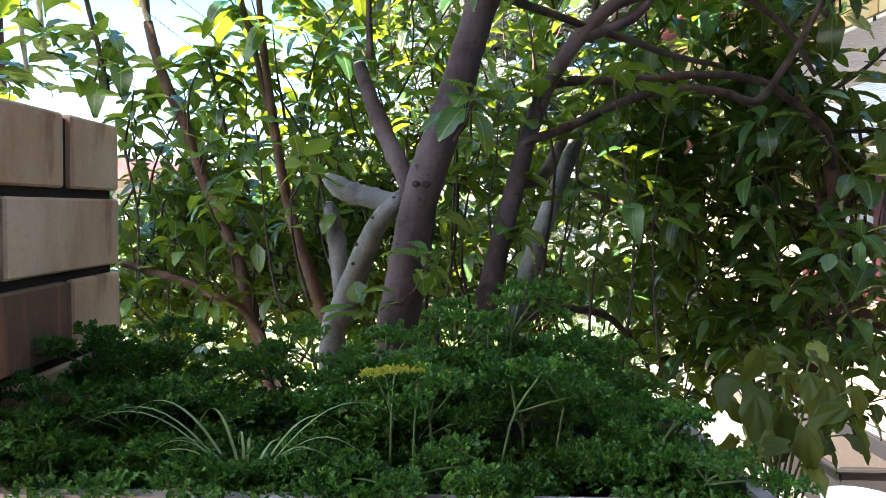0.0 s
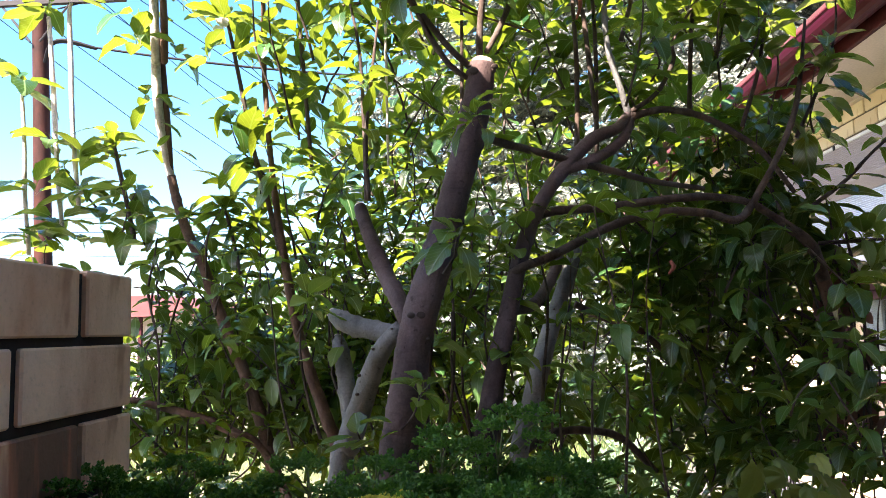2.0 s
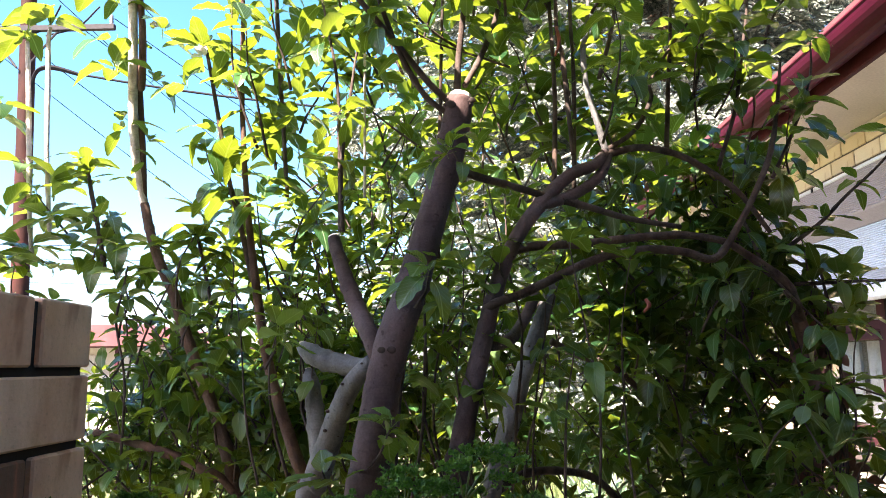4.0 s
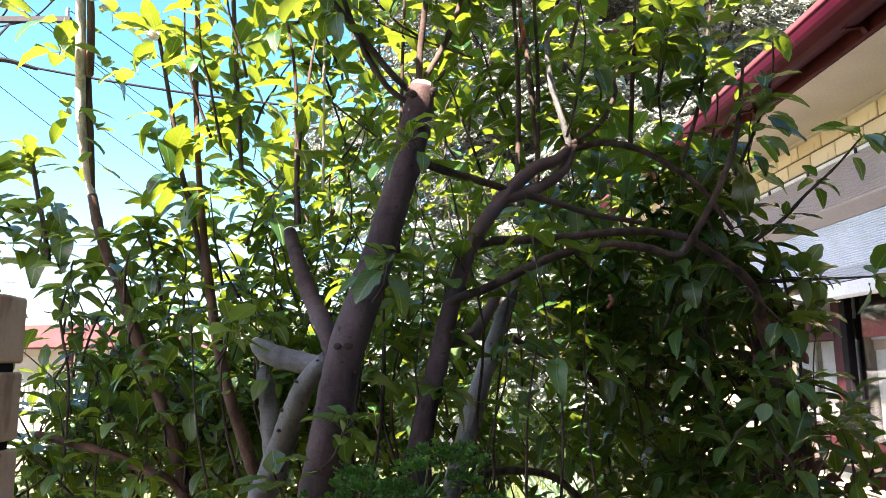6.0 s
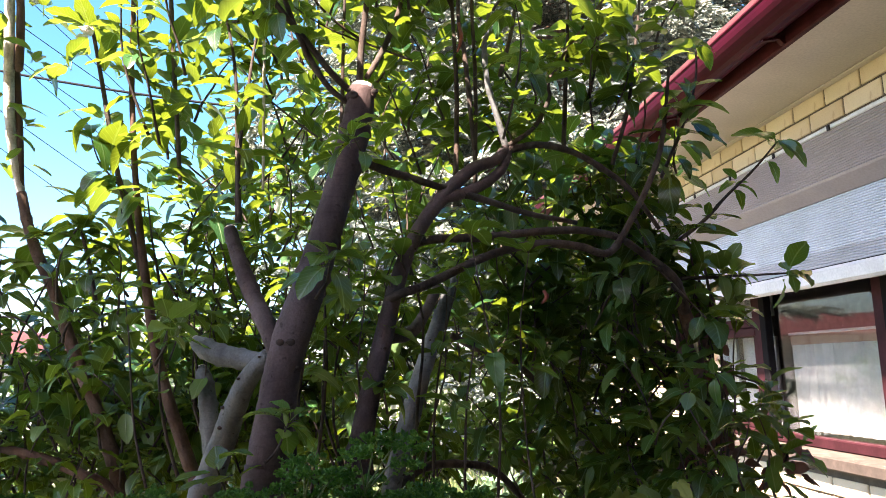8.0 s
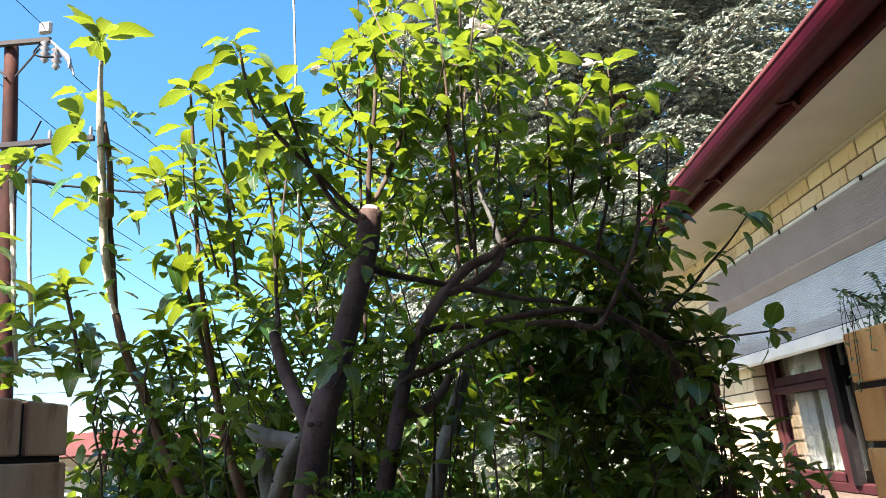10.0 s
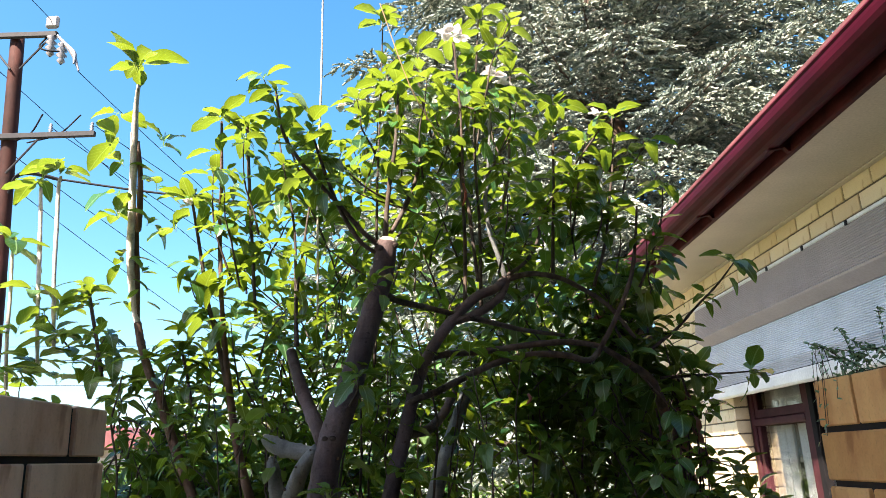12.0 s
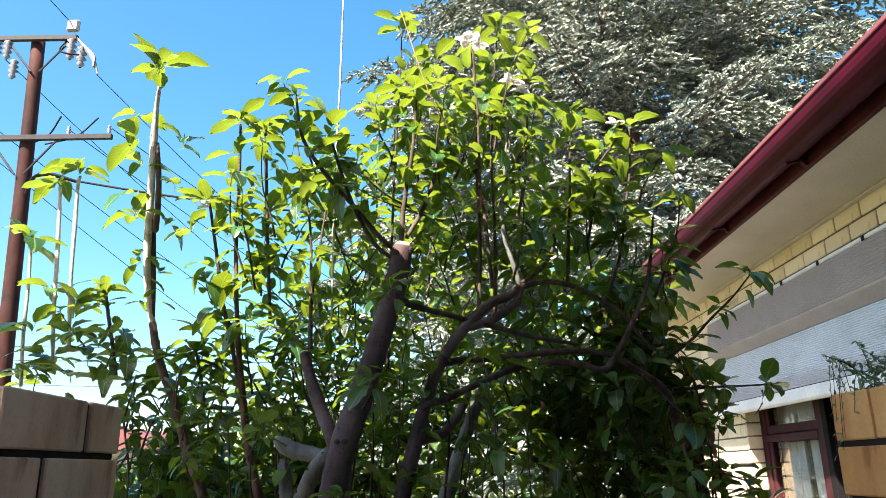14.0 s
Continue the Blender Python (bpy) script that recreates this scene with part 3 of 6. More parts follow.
STAINED_ME = brick_mesh(0.23, 0.11).copy()
STAINED_ME.materials.append(M_STAINED)
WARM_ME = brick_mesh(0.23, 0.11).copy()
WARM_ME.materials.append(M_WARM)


def pillar(x0, label, mat):
    """Square pillar of 350 mm whose near left corner is at (x0, 0)."""
    t = thing("brick_pillar", label, "pillar", (x0 + 0.175, 0.175, 0), "porch pillars")
    part("core", block((-0.168, -0.168, 0), (0.168, 0.168, TOP - 0.004)), M_MORTAR, t, "dark raked mortar joints")
    rng = random.Random(int(x0 * 100))
    for k in range(COURSES):
        z = TOP - 0.076 - 0.086 * k
        # far-right course order changes from course to course
        if (k % 2 == 0) == (x0 < 0):
            spots = [(0.115, -0.06, 90), (0.06, 0.12, 0), (-0.115, 0.06, 90), (-0.06, -0.12, 0)]
        else:
            spots = [(0.115, 0.06, 90), (-0.06, 0.12, 0), (-0.115, -0.06, 90), (0.06, -0.12, 0)]
        for x, y, r in spots:
            x = math.copysign(0.12, x) if abs(x) > 0.1 else math.copysign(0.062, x)
            y = y if abs(y) > 0.1 else math.copysign(0.062, y)
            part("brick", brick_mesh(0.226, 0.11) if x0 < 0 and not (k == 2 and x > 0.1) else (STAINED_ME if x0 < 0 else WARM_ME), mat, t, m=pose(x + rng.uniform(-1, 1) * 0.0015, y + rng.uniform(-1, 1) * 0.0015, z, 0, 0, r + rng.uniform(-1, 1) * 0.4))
    return t


pillar(-0.92, "tan brick pillar with deep dark raked joints", M_BRICK)
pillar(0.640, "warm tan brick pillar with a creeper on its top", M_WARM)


def sill_wall():
    t = thing("low_wall", "low tan brick wall between two pillars", "wall", (0, 0, 0), kind="structure")
    part("core", block((-0.57, 0.07, 0), (0.640, 0.28, 0.94)), M_MORTAR, t)
    for k in range(11):
        z = 0.946 - 0.076 - 0.086 * k
        for row, y in ((0, 0.115), (1, 0.235)):
            x = -0.57 + (0.0 if k % 2 else -0.12)
            while x < 0.63:
                a, b = max(x, -0.568), min(x + 0.23, 0.638)
                if b - a > 0.04:
                    part("brick", brick_mesh(round(b - a, 3), 0.11), M_BRICK, t, m=pose((a + b) / 2, y, z))
                x += 0.24
    return t


sill_wall()

# ---------------------------------------------------------------- apple tree
apple = thing("apple_tree", "pruned multi-stemmed apple tree in full leaf with a few blossoms", "tree", (-0.2, 0.6, 0))
BASE = Vector((-0.2, 0.6, 0))
leaf_list = []          # (matrix, variant)
twig_heap = Heap()
rng = random.Random(5)


def limb(name, rows, mat=M_BARK, sides=12, knots=3, rough=0.035, label="", cut=False):
    rows = [(x - BASE.x, y - BASE.y, z, r) for x, y, z, r in rows]
    v, f = tube(rows, sides, 7, rough, knots, len(leaf_list) + len(rows))
    ob = part(name, as_mesh(name, v, f, smooth=True), mat, apple, label)
    for _ in range(knots * 2 if sides > 12 else 0):
        k = rng.randrange(2, len(rows) - 1)
        a, b = Vector(rows[k][:3]), Vector(rows[k + 1][:3])
        q, rad = a.lerp(b, rng.random()), rows[k][3]
        d = Vector((rng.uniform(-1, 1), -rng.uniform(0.2, 1), 0)).normalized()
        bm = bmesh.new()
        bmesh.ops.create_icosphere(bm, subdivisions=2, radius=rad * rng.uniform(0.12, 0.2), matrix=Matrix.Translation(q + d * rad * 0.93) @ Matrix.Diagonal((1, 1, 0.75, 1)))
        part("knot", bm, M_KNOT, ob)
    if cut:
        a, b = Vector(rows[-2][:3]), Vector(rows[-1][:3])
        d = (b - a).normalized()
        r = rows[-1][3]
        bm = bmesh.new()
        bmesh.ops.create_cone(bm, cap_ends=True, segments=14, radius1=r * 0.93, radius2=r * 0.86, depth=r * 0.5,
                              matrix=Matrix.Translation(b + d * r * 0.12) @ d.to_track_quat("Z", "Y").to_matrix().to_4x4())
        part("cut_end", bm, M_CUT, ob, "pale sawn end")
    return ob


def put_leaf(p, direction, normal, size):
    m = Matrix.Translation(p) @ (frame_of(direction, normal) @ Matrix.Diagonal((size, size, size))).to_4x4()
    leaf_list.append((m, rng.randrange(len(LEAVES))))


def rosette(p, ax, count, size, lean=0.35):
    """A whorl of spreading leaves with a few small young ones in its middle."""
    s1 = ax.orthogonal().normalized()
    s2 = ax.cross(s1)
    phase = rng.uniform(0, 6.28)
    for k in range(count):
        a = phase + k * 6.283 / count + rng.uniform(-0.45, 0.45)
        out = s1 * math.cos(a) + s2 * math.sin(a)
        d = (out + ax * rng.uniform(-0.15, 2 * lean) + Vector((0, 0, rng.uniform(-0.25, 0.2)))).normalized()
        s = size * rng.uniform(0.65, 1.2)
        put_leaf(p + d * s * 0.22 + ax * rng.uniform(-0.012, 0.012), d, ax * 0.5 + Vector((rng.uniform(-0.45, 0.45), rng.uniform(-0.45, 0.45), 1.9)) - out * rng.uniform(0, 0.4), s)
    for k in range(count // 3):
        a = rng.uniform(0, 6.28)
        out = s1 * math.cos(a) + s2 * math.sin(a)
        put_leaf(p, (out * 0.45 + ax).normalized(), out * -1 + ax * 0.3, size * rng.uniform(0.3, 0.55))


def leaves_along(pts, count, size, start=0.1, tuft=4):
    """Leaf whorls spaced along a shoot, single leaves between, and a tuft at its tip."""
    c = spline(pts, 8)[:, :3]
    n = len(c)
    nodes = max(1, round(count / 5.5))
    for k in range(nodes):
        t = start + (0.97 - start) * (k + rng.uniform(0.1, 0.7)) / nodes
        i = min(n - 2, max(0, int(t * (n - 1))))
        p, ax = Vector(c[i]), (Vector(c[i + 1]) - Vector(c[i])).normalized()
        side = ax.orthogonal().normalized()
        side = Matrix.Rotation(rng.uniform(0, 6.28), 3, ax) @ side
        tilt = (ax + side * rng.uniform(0.0, 0.8)).normalized()
        rosette(p + side * rng.uniform(0.002, 0.02), tilt, rng.choice((3, 4, 4, 5)), size)
    for k in range(max(1, count // (9 if pts[0][0] < -0.42 else 5))):
        t = rng.uniform(start, 1)
        i = min(n - 2, max(0, int(t * (n - 1))))
        p, ax = Vector(c[i]), (Vector(c[i + 1]) - Vector(c[i])).normalized()
        out = Matrix.Rotation(rng.uniform(0, 6.28), 3, ax) @ ax.orthogonal().normalized()
        d = (out + ax * rng.uniform(0, 0.6) + Vector((0, 0, rng.uniform(-0.4, 0.1)))).normalized()
        s = size * rng.uniform(0.7, 1.2)
        put_leaf(p + d * s * 0.26, d, ax * 0.6 + Vector((rng.uniform(-0.6, 0.6), rng.uniform(-0.6, 0.6), 1.2)), s)
    if tuft:
        rosette(Vector(c[-1]), (Vector(c[-1]) - Vector(c[-3])).normalized(), tuft + 1, size * 1.05)


def leafy(rows, count, size, start=0.15, mat=None, tuft=5, label=""):
    limb("shoot", rows, mat or M_TWIG, 7, 2, 0.06, label)
    leaves_along(rows, count, size, start, tuft)


def shoot(a, b, radius, count, size, bend=0.02, tuft=5, own=True, start=0.12, mat=None):
    a, b = Vector(a), Vector(b)
    rows, n = [], 4
    w = Vector((rng.uniform(-1, 1), rng.uniform(-1, 1), rng.uniform(-0.3, 0.3))) * bend
    for i in range(n + 1):
        t = i / n
        p = a.lerp(b, t) + w * math.sin(math.pi * t) + Vector((rng.uniform(-1, 1), rng.uniform(-1, 1), 0)) * bend * 0.25
        rows.append((p.x, p.y, p.z, radius * (1 - 0.6 * t)))
    if own:
        limb("shoot", rows, mat or M_TWIG, 7, 2, 0.06)
    else:
        v, f = tube([(x - BASE.x, y - BASE.y, z, r) for x, y, z, r in rows], 4, 2)
        twig_heap.add(v, f)
    leaves_along(rows, count, size, start, tuft)


# stems and main limbs
limb("trunk", [(-0.235, 0.58, -0.05, 0.075), (-0.245, 0.53, 0.45, 0.05), (-0.25, 0.505, 0.85, 0.034), (-0.247, 0.5, 1.177, 0.0302), (-0.239, 0.505, 1.239, 0.0297), (-0.23, 0.51, 1.302, 0.0276), (-0.222, 0.515, 1.359, 0.0259), (-0.208, 0.52, 1.417, 0.0261), (-0.185, 0.53, 1.485, 0.0247), (-0.167, 0.545, 1.547, 0.0239), (-0.147, 0.56, 1.62, 0.0231), (-0.125, 0.575, 1.701, 0.0238), (-0.111, 0.585, 1.765, 0.0234), (-0.104, 0.59, 1.812, 0.0219)], cut=True, sides=18, label="smooth grey-brown stem cut off at the top")
limb("limb", [(-0.229, 0.53, 1.388, 0.0127), (-0.242, 0.54, 1.423, 0.0142), (-0.262, 0.57, 1.46, 0.0137), (-0.287, 0.6, 1.513, 0.0128), (-0.309, 0.64, 1.565, 0.0119), (-0.32, 0.66, 1.596, 0.0107)], cut=True)
limb("trunk", [(-0.18, 0.62, -0.05, 0.06), (-0.155, 0.6, 0.7, 0.034), (-0.123, 0.54, 1.184, 0.0182), (-0.111, 0.55, 1.264, 0.0173), (-0.097, 0.56, 1.331, 0.0156), (-0.079, 0.57, 1.399, 0.0149), (-0.061, 0.585, 1.47, 0.0134), (-0.04, 0.6, 1.534, 0.0127), (-0.011, 0.62, 1.592, 0.0121), (0.031, 0.65, 1.65, 0.0126), (0.086, 0.68, 1.705, 0.0111), (0.132, 0.71, 1.729, 0.0099), (0.158, 0.73, 1.757, 0.0091)], sides=14)
limb("limb", [(0.02, 0.64, 1.641, 0.0086), (0.078, 0.67, 1.663, 0.0099), (0.123, 0.7, 1.692, 0.0092), (0.152, 0.72, 1.723, 0.0084), (0.17, 0.735, 1.769, 0.0064)])
limb("trunk", [(-0.16, 0.66, -0.05, 0.05), (-0.13, 0.74, 0.7, 0.03), (-0.065, 0.78, 1.124, 0.0179), (-0.039, 0.79, 1.221, 0.019), (-0.011, 0.8, 1.316, 0.018), (0.015, 0.81, 1.393, 0.016), (0.04, 0.82, 1.456, 0.0145), (0.059, 0.83, 1.504, 0.0131), (0.07, 0.84, 1.543, 0.0105)], M_GREYB, sides=14, label="grey-green stem")
limb("limb", [(-0.073, 0.57, 1.409, 0.0079), (-0.03, 0.66, 1.421, 0.0104), (0.004, 0.76, 1.458, 0.0103), (0.034, 0.8, 1.513, 0.008)])
limb("limb", [(-0.068, 0.58, 1.468, 0.0075), (-0.051, 0.57, 1.477, 0.0071), (-0.012, 0.59, 1.491, 0.0072), (0.038, 0.62, 1.516, 0.0074), (0.098, 0.65, 1.545, 0.0072), (0.154, 0.67, 1.564, 0.0074), (0.222, 0.69, 1.574, 0.0076), (0.285, 0.71, 1.571, 0.0073), (0.341, 0.723, 1.562, 0.0069), (0.387, 0.725, 1.622, 0.006), (0.421, 0.725, 1.682, 0.0055), (0.453, 0.73, 1.75, 0.0051), (0.47, 0.73, 1.822, 0.004), (0.486, 0.73, 1.923, 0.0024)], M_TWIG)
limb("limb", [(-0.036, 0.61, 1.559, 0.0078), (0.018, 0.64, 1.575, 0.0071), (0.091, 0.66, 1.58, 0.0073), (0.172, 0.68, 1.591, 0.007), (0.236, 0.7, 1.599, 0.0072), (0.305, 0.72, 1.601, 0.0069), (0.38, 0.74, 1.586, 0.006), (0.449, 0.76, 1.534, 0.0045)], M_TWIG)
limb("limb", [(-0.108, 0.58, 1.694, 0.0092), (-0.074, 0.6, 1.683, 0.007), (-0.032, 0.62, 1.676, 0.0062), (0.037, 0.65, 1.662, 0.0063), (0.117, 0.68, 1.647, 0.006), (0.191, 0.71, 1.632, 0.0052), (0.288, 0.74, 1.621, 0.0043)], M_TWIG)
limb("limb", [(0.156, 0.73, 1.753, 0.0074), (0.22, 0.736, 1.768, 0.0065), (0.287, 0.742, 1.757, 0.006), (0.347, 0.748, 1.726, 0.0056), (0.402, 0.754, 1.685, 0.0051), (0.455, 0.76, 1.612, 0.004)], M_TWIG)
limb("limb", [(0.16, 0.73, 1.758, 0.0064), (0.145, 0.723, 1.814, 0.0059), (0.127, 0.717, 1.881, 0.0054), (0.123, 0.71, 1.959, 0.0049), (0.128, 0.7, 1.975, 0.004), (0.146, 0.69, 2.161, 0.003)], M_GREYB)
limb("limb", [(0.164, 0.73, 1.764, 0.0048), (0.214, 0.733, 1.8, 0.0043), (0.248, 0.737, 1.859, 0.0039), (0.265, 0.74, 1.924, 0.0028), (0.447, 0.76, 2.169, 0.0022)], M_TWIG)
limb("limb", [(0.094, 0.69, 1.743, 0.0041), (0.087, 0.685, 1.834, 0.0042), (0.08, 0.68, 1.925, 0.0043), (0.072, 0.68, 1.97, 0.0036), (0.073, 0.68, 2.158, 0.003), (0.065, 0.67, 2.345, 0.0022)], M_TWIG)
limb("trunk", [(-0.26, 0.62, -0.05, 0.055), (-0.34, 0.64, 0.7, 0.03), (-0.359, 0.66, 1.131, 0.0205), (-0.345, 0.66, 1.203, 0.0213), (-0.323, 0.64, 1.259, 0.0198), (-0.298, 0.6, 1.315, 0.0173), (-0.272, 0.56, 1.359, 0.0149), (-0.242, 0.535, 1.389, 0.0119)], M_GREYB, sides=14)
limb("limb", [(-0.238, 0.54, 1.378, 0.012), (-0.28, 0.57, 1.384, 0.015), (-0.325, 0.6, 1.394, 0.0164), (-0.351, 0.62, 1.406, 0.0149), (-0.364, 0.63, 1.415, 0.0103)], M_GREYB, cut=True)
limb("limb", [(-0.352, 0.74, 1.183, 0.0134), (-0.364, 0.76, 1.269, 0.0156), (-0.373, 0.78, 1.318, 0.0158), (-0.384, 0.8, 1.357, 0.0144), (-0.392, 0.82, 1.371, 0.0119)], M_GREYB, cut=True)
limb("trunk", [(-0.3, 0.66, -0.05, 0.0382), (-0.42, 0.82, 0.7, 0.0204), (-0.561, 0.97, 1.118, 0.0148), (-0.59, 0.969, 1.227, 0.0137), (-0.617, 0.969, 1.303, 0.0127), (-0.648, 0.968, 1.374, 0.0122), (-0.685, 0.968, 1.469, 0.0117), (-0.71, 0.967, 1.542, 0.0113), (-0.74, 0.966, 1.603, 0.0109), (-0.764, 0.966, 1.671, 0.0099), (-0.779, 0.965, 1.733, 0.0094)], M_BARKB, label="slender brown stem")
limb("limb", [(-0.764, 0.966, 1.671, 0.0074), (-0.779, 0.965, 1.733, 0.0082), (-0.789, 0.945, 1.809, 0.0092), (-0.792, 0.922, 1.889, 0.0098), (-0.788, 0.9, 1.968, 0.0098), (-0.774, 0.87, 1.966, 0.0098), (-0.768, 0.842, 2.079, 0.0092), (-0.762, 0.815, 2.192, 0.0087), (-0.752, 0.788, 2.266, 0.0062), (-0.738, 0.76, 2.307, 0.0050)], M_PALE, label="pale woolly young leader")
limb("limb", [(-0.779, 0.965, 1.733, 0.006), (-0.779, 0.95, 1.804, 0.0072), (-0.778, 0.93, 1.891, 0.0066), (-0.777, 0.91, 1.971, 0.0059), (-0.756, 0.87, 1.965, 0.0078), (-0.75, 0.845, 2.079, 0.0071), (-0.754, 0.82, 2.178, 0.0048)], M_BARKB)
limb("trunk", [(-0.27, 0.65, -0.05, 0.04), (-0.34, 0.78, 0.7, 0.02), (-0.405, 0.9, 1.117, 0.014), (-0.428, 0.892, 1.21, 0.0127), (-0.455, 0.884, 1.293, 0.0115), (-0.477, 0.877, 1.371, 0.0103), (-0.492, 0.869, 1.448, 0.0097), (-0.505, 0.861, 1.537, 0.0086), (-0.516, 0.853, 1.627, 0.0069), (-0.526, 0.846, 1.728, 0.0058), (-0.533, 0.838, 1.841, 0.0053), (-0.537, 0.83, 1.955, 0.0048), (-0.519, 0.77, 2.026, 0.0044), (-0.517, 0.74, 2.187, 0.003)], M_BARKB)
limb("limb", [(-0.36, 0.7, 0.85, 0.015), (-0.556, 0.95, 1.122, 0.0086), (-0.637, 0.962, 1.183, 0.01), (-0.725, 0.975, 1.217, 0.0096), (-0.802, 0.988, 1.237, 0.0085), (-0.875, 1, 1.254, 0.0067)], M_BARKB)
limb("limb", [(-0.515, 0.87, 1.55, 0.0058), (-0.539, 0.857, 1.662, 0.0052), (-0.561, 0.845, 1.752, 0.0047), (-0.582, 0.832, 1.876, 0.0042), (-0.599, 0.82, 1.977, 0.0037), (-0.602, 0.8, 2.011, 0.0028)], M_TWIG)
limb("limb", [(-0.803, 0.97, 1.19, 0.0026), (-0.802, 0.966, 1.353, 0.0026), (-0.819, 0.962, 1.448, 0.0026), (-0.823, 0.958, 1.49, 0.0029), (-0.811, 0.954, 1.543, 0.0022), (-0.801, 0.95, 1.596, 0.0016)], M_TWIG)
limb("limb", [(-0.851, 0.95, 1.493, 0.0013), (-0.8, 0.945, 1.485, 0.0016), (-0.759, 0.94, 1.479, 0.0015), (-0.724, 0.935, 1.451, 0.0015), (-0.69, 0.93, 1.398, 0.0015)], M_TWIG)
limb("limb", [(0.065, 0.86, 1.425, 0.0067), (0.122, 0.88, 1.397, 0.0068), (0.19, 0.9, 1.374, 0.0064), (0.243, 0.92, 1.329, 0.0053)], M_TWIG)
limb("limb", [(-0.045, 0.8, 1.16, 0.0069), (0.005, 0.838, 1.184, 0.0077), (0.079, 0.875, 1.183, 0.0073), (0.15, 0.912, 1.161, 0.007), (0.221, 0.95, 1.089, 0.0067)], M_TWIG)
limb("limb", [(0.504, 0.8, 1.486, 0.0116), (0.524, 0.807, 1.413, 0.0129), (0.537, 0.813, 1.331, 0.0118), (0.544, 0.82, 1.228, 0.0095)], M_BARKB, label="brown drooping old limb")
limb("limb", [(0.38, 0.74, 1.584, 0.006), (0.441, 0.76, 1.55, 0.0078), (0.487, 0.78, 1.515, 0.0097), (0.512, 0.8, 1.455, 0.0105)], M_TWIG)
leafy([(-0.124, 0.585, 1.809, 0.0055), (-0.156, 0.56, 1.833, 0.0054), (-0.201, 0.54, 1.886, 0.0048), (-0.246, 0.51, 1.932, 0.0048), (-0.284, 0.48, 1.979, 0.0042), (-0.306, 0.456, 2.022, 0.0036), (-0.318, 0.44, 2.104, 0.0024)], 15, 0.056, 0.42)
leafy([(-0.12, 0.585, 1.784, 0.0048), (-0.157, 0.568, 1.808, 0.0048), (-0.188, 0.551, 1.854, 0.0048), (-0.212, 0.534, 1.906, 0.0042), (-0.234, 0.517, 1.97, 0.0037), (-0.255, 0.5, 2.041, 0.0025)], 15, 0.056, 0.42)
leafy([(-0.108, 0.6, 1.828, 0.0062), (-0.105, 0.6, 1.88, 0.0056), (-0.096, 0.6, 1.959, 0.0051), (-0.081, 0.6, 2.054, 0.0045), (-0.071, 0.6, 2.196, 0.0027)], 15, 0.056, 0.42)
leafy([(-0.096, 0.6, 1.838, 0.0049), (-0.067, 0.62, 1.898, 0.005), (-0.04, 0.64, 1.973, 0.0045), (-0.017, 0.66, 2.079, 0.0034)], 15, 0.056, 0.42)
limb("shoot", [(-0.286, 0.8, 1.699, 0.0025), (-0.284, 0.784, 1.862, 0.0026), (-0.282, 0.768, 2.061, 0.0027), (-0.273, 0.752, 2.286, 0.0028), (-0.268, 0.736, 2.489, 0.0024), (-0.264, 0.72, 2.614, 0.0020)], M_PALE, 7, 2, 0.06)
limb("shoot", [(-1.073, 1.13, 1.696, 0.0050), (-1.09, 1.125, 1.89, 0.0056), (-1.097, 1.12, 2.059, 0.0063), (-1.101, 1.115, 2.18, 0.0053), (-1.095, 1.11, 2.21, 0.0041)], M_PALE, 7, 2, 0.06, "pale bare upright shoot")
limb("shoot", [(-1.111, 1.13, 1.635, 0.0050), (-1.126, 1.125, 1.793, 0.0056), (-1.139, 1.12, 1.992, 0.0063), (-1.151, 1.115, 2.155, 0.0053), (-1.152, 1.11, 2.176, 0.0042)], M_PALE, 7, 2, 0.06, "pale bare upright shoot")
leafy([(-0.883, 1.02, 1.599, 0.005), (-0.904, 1.023, 1.689, 0.005), (-0.927, 1.027, 1.775, 0.0051), (-0.941, 1.03, 1.83, 0.0043)], 16, 0.056)
limb("shoot", [(-1.193, 1.13, 1.592, 0.0051), (-1.203, 1.123, 1.732, 0.0051), (-1.205, 1.117, 1.86, 0.0052), (-1.211, 1.11, 1.991, 0.0041)], M_PALE, 7, 2, 0.06)
leafy([(-0.592, 0.86, 1.504, 0.0036), (-0.61, 0.86, 1.585, 0.0037), (-0.623, 0.86, 1.633, 0.0029)], 16, 0.056)
leafy([(-0.443, 0.84, 1.712, 0.0043), (-0.454, 0.827, 1.896, 0.0044), (-0.465, 0.813, 2.087, 0.0045), (-0.468, 0.8, 2.198, 0.0038)], 16, 0.056)

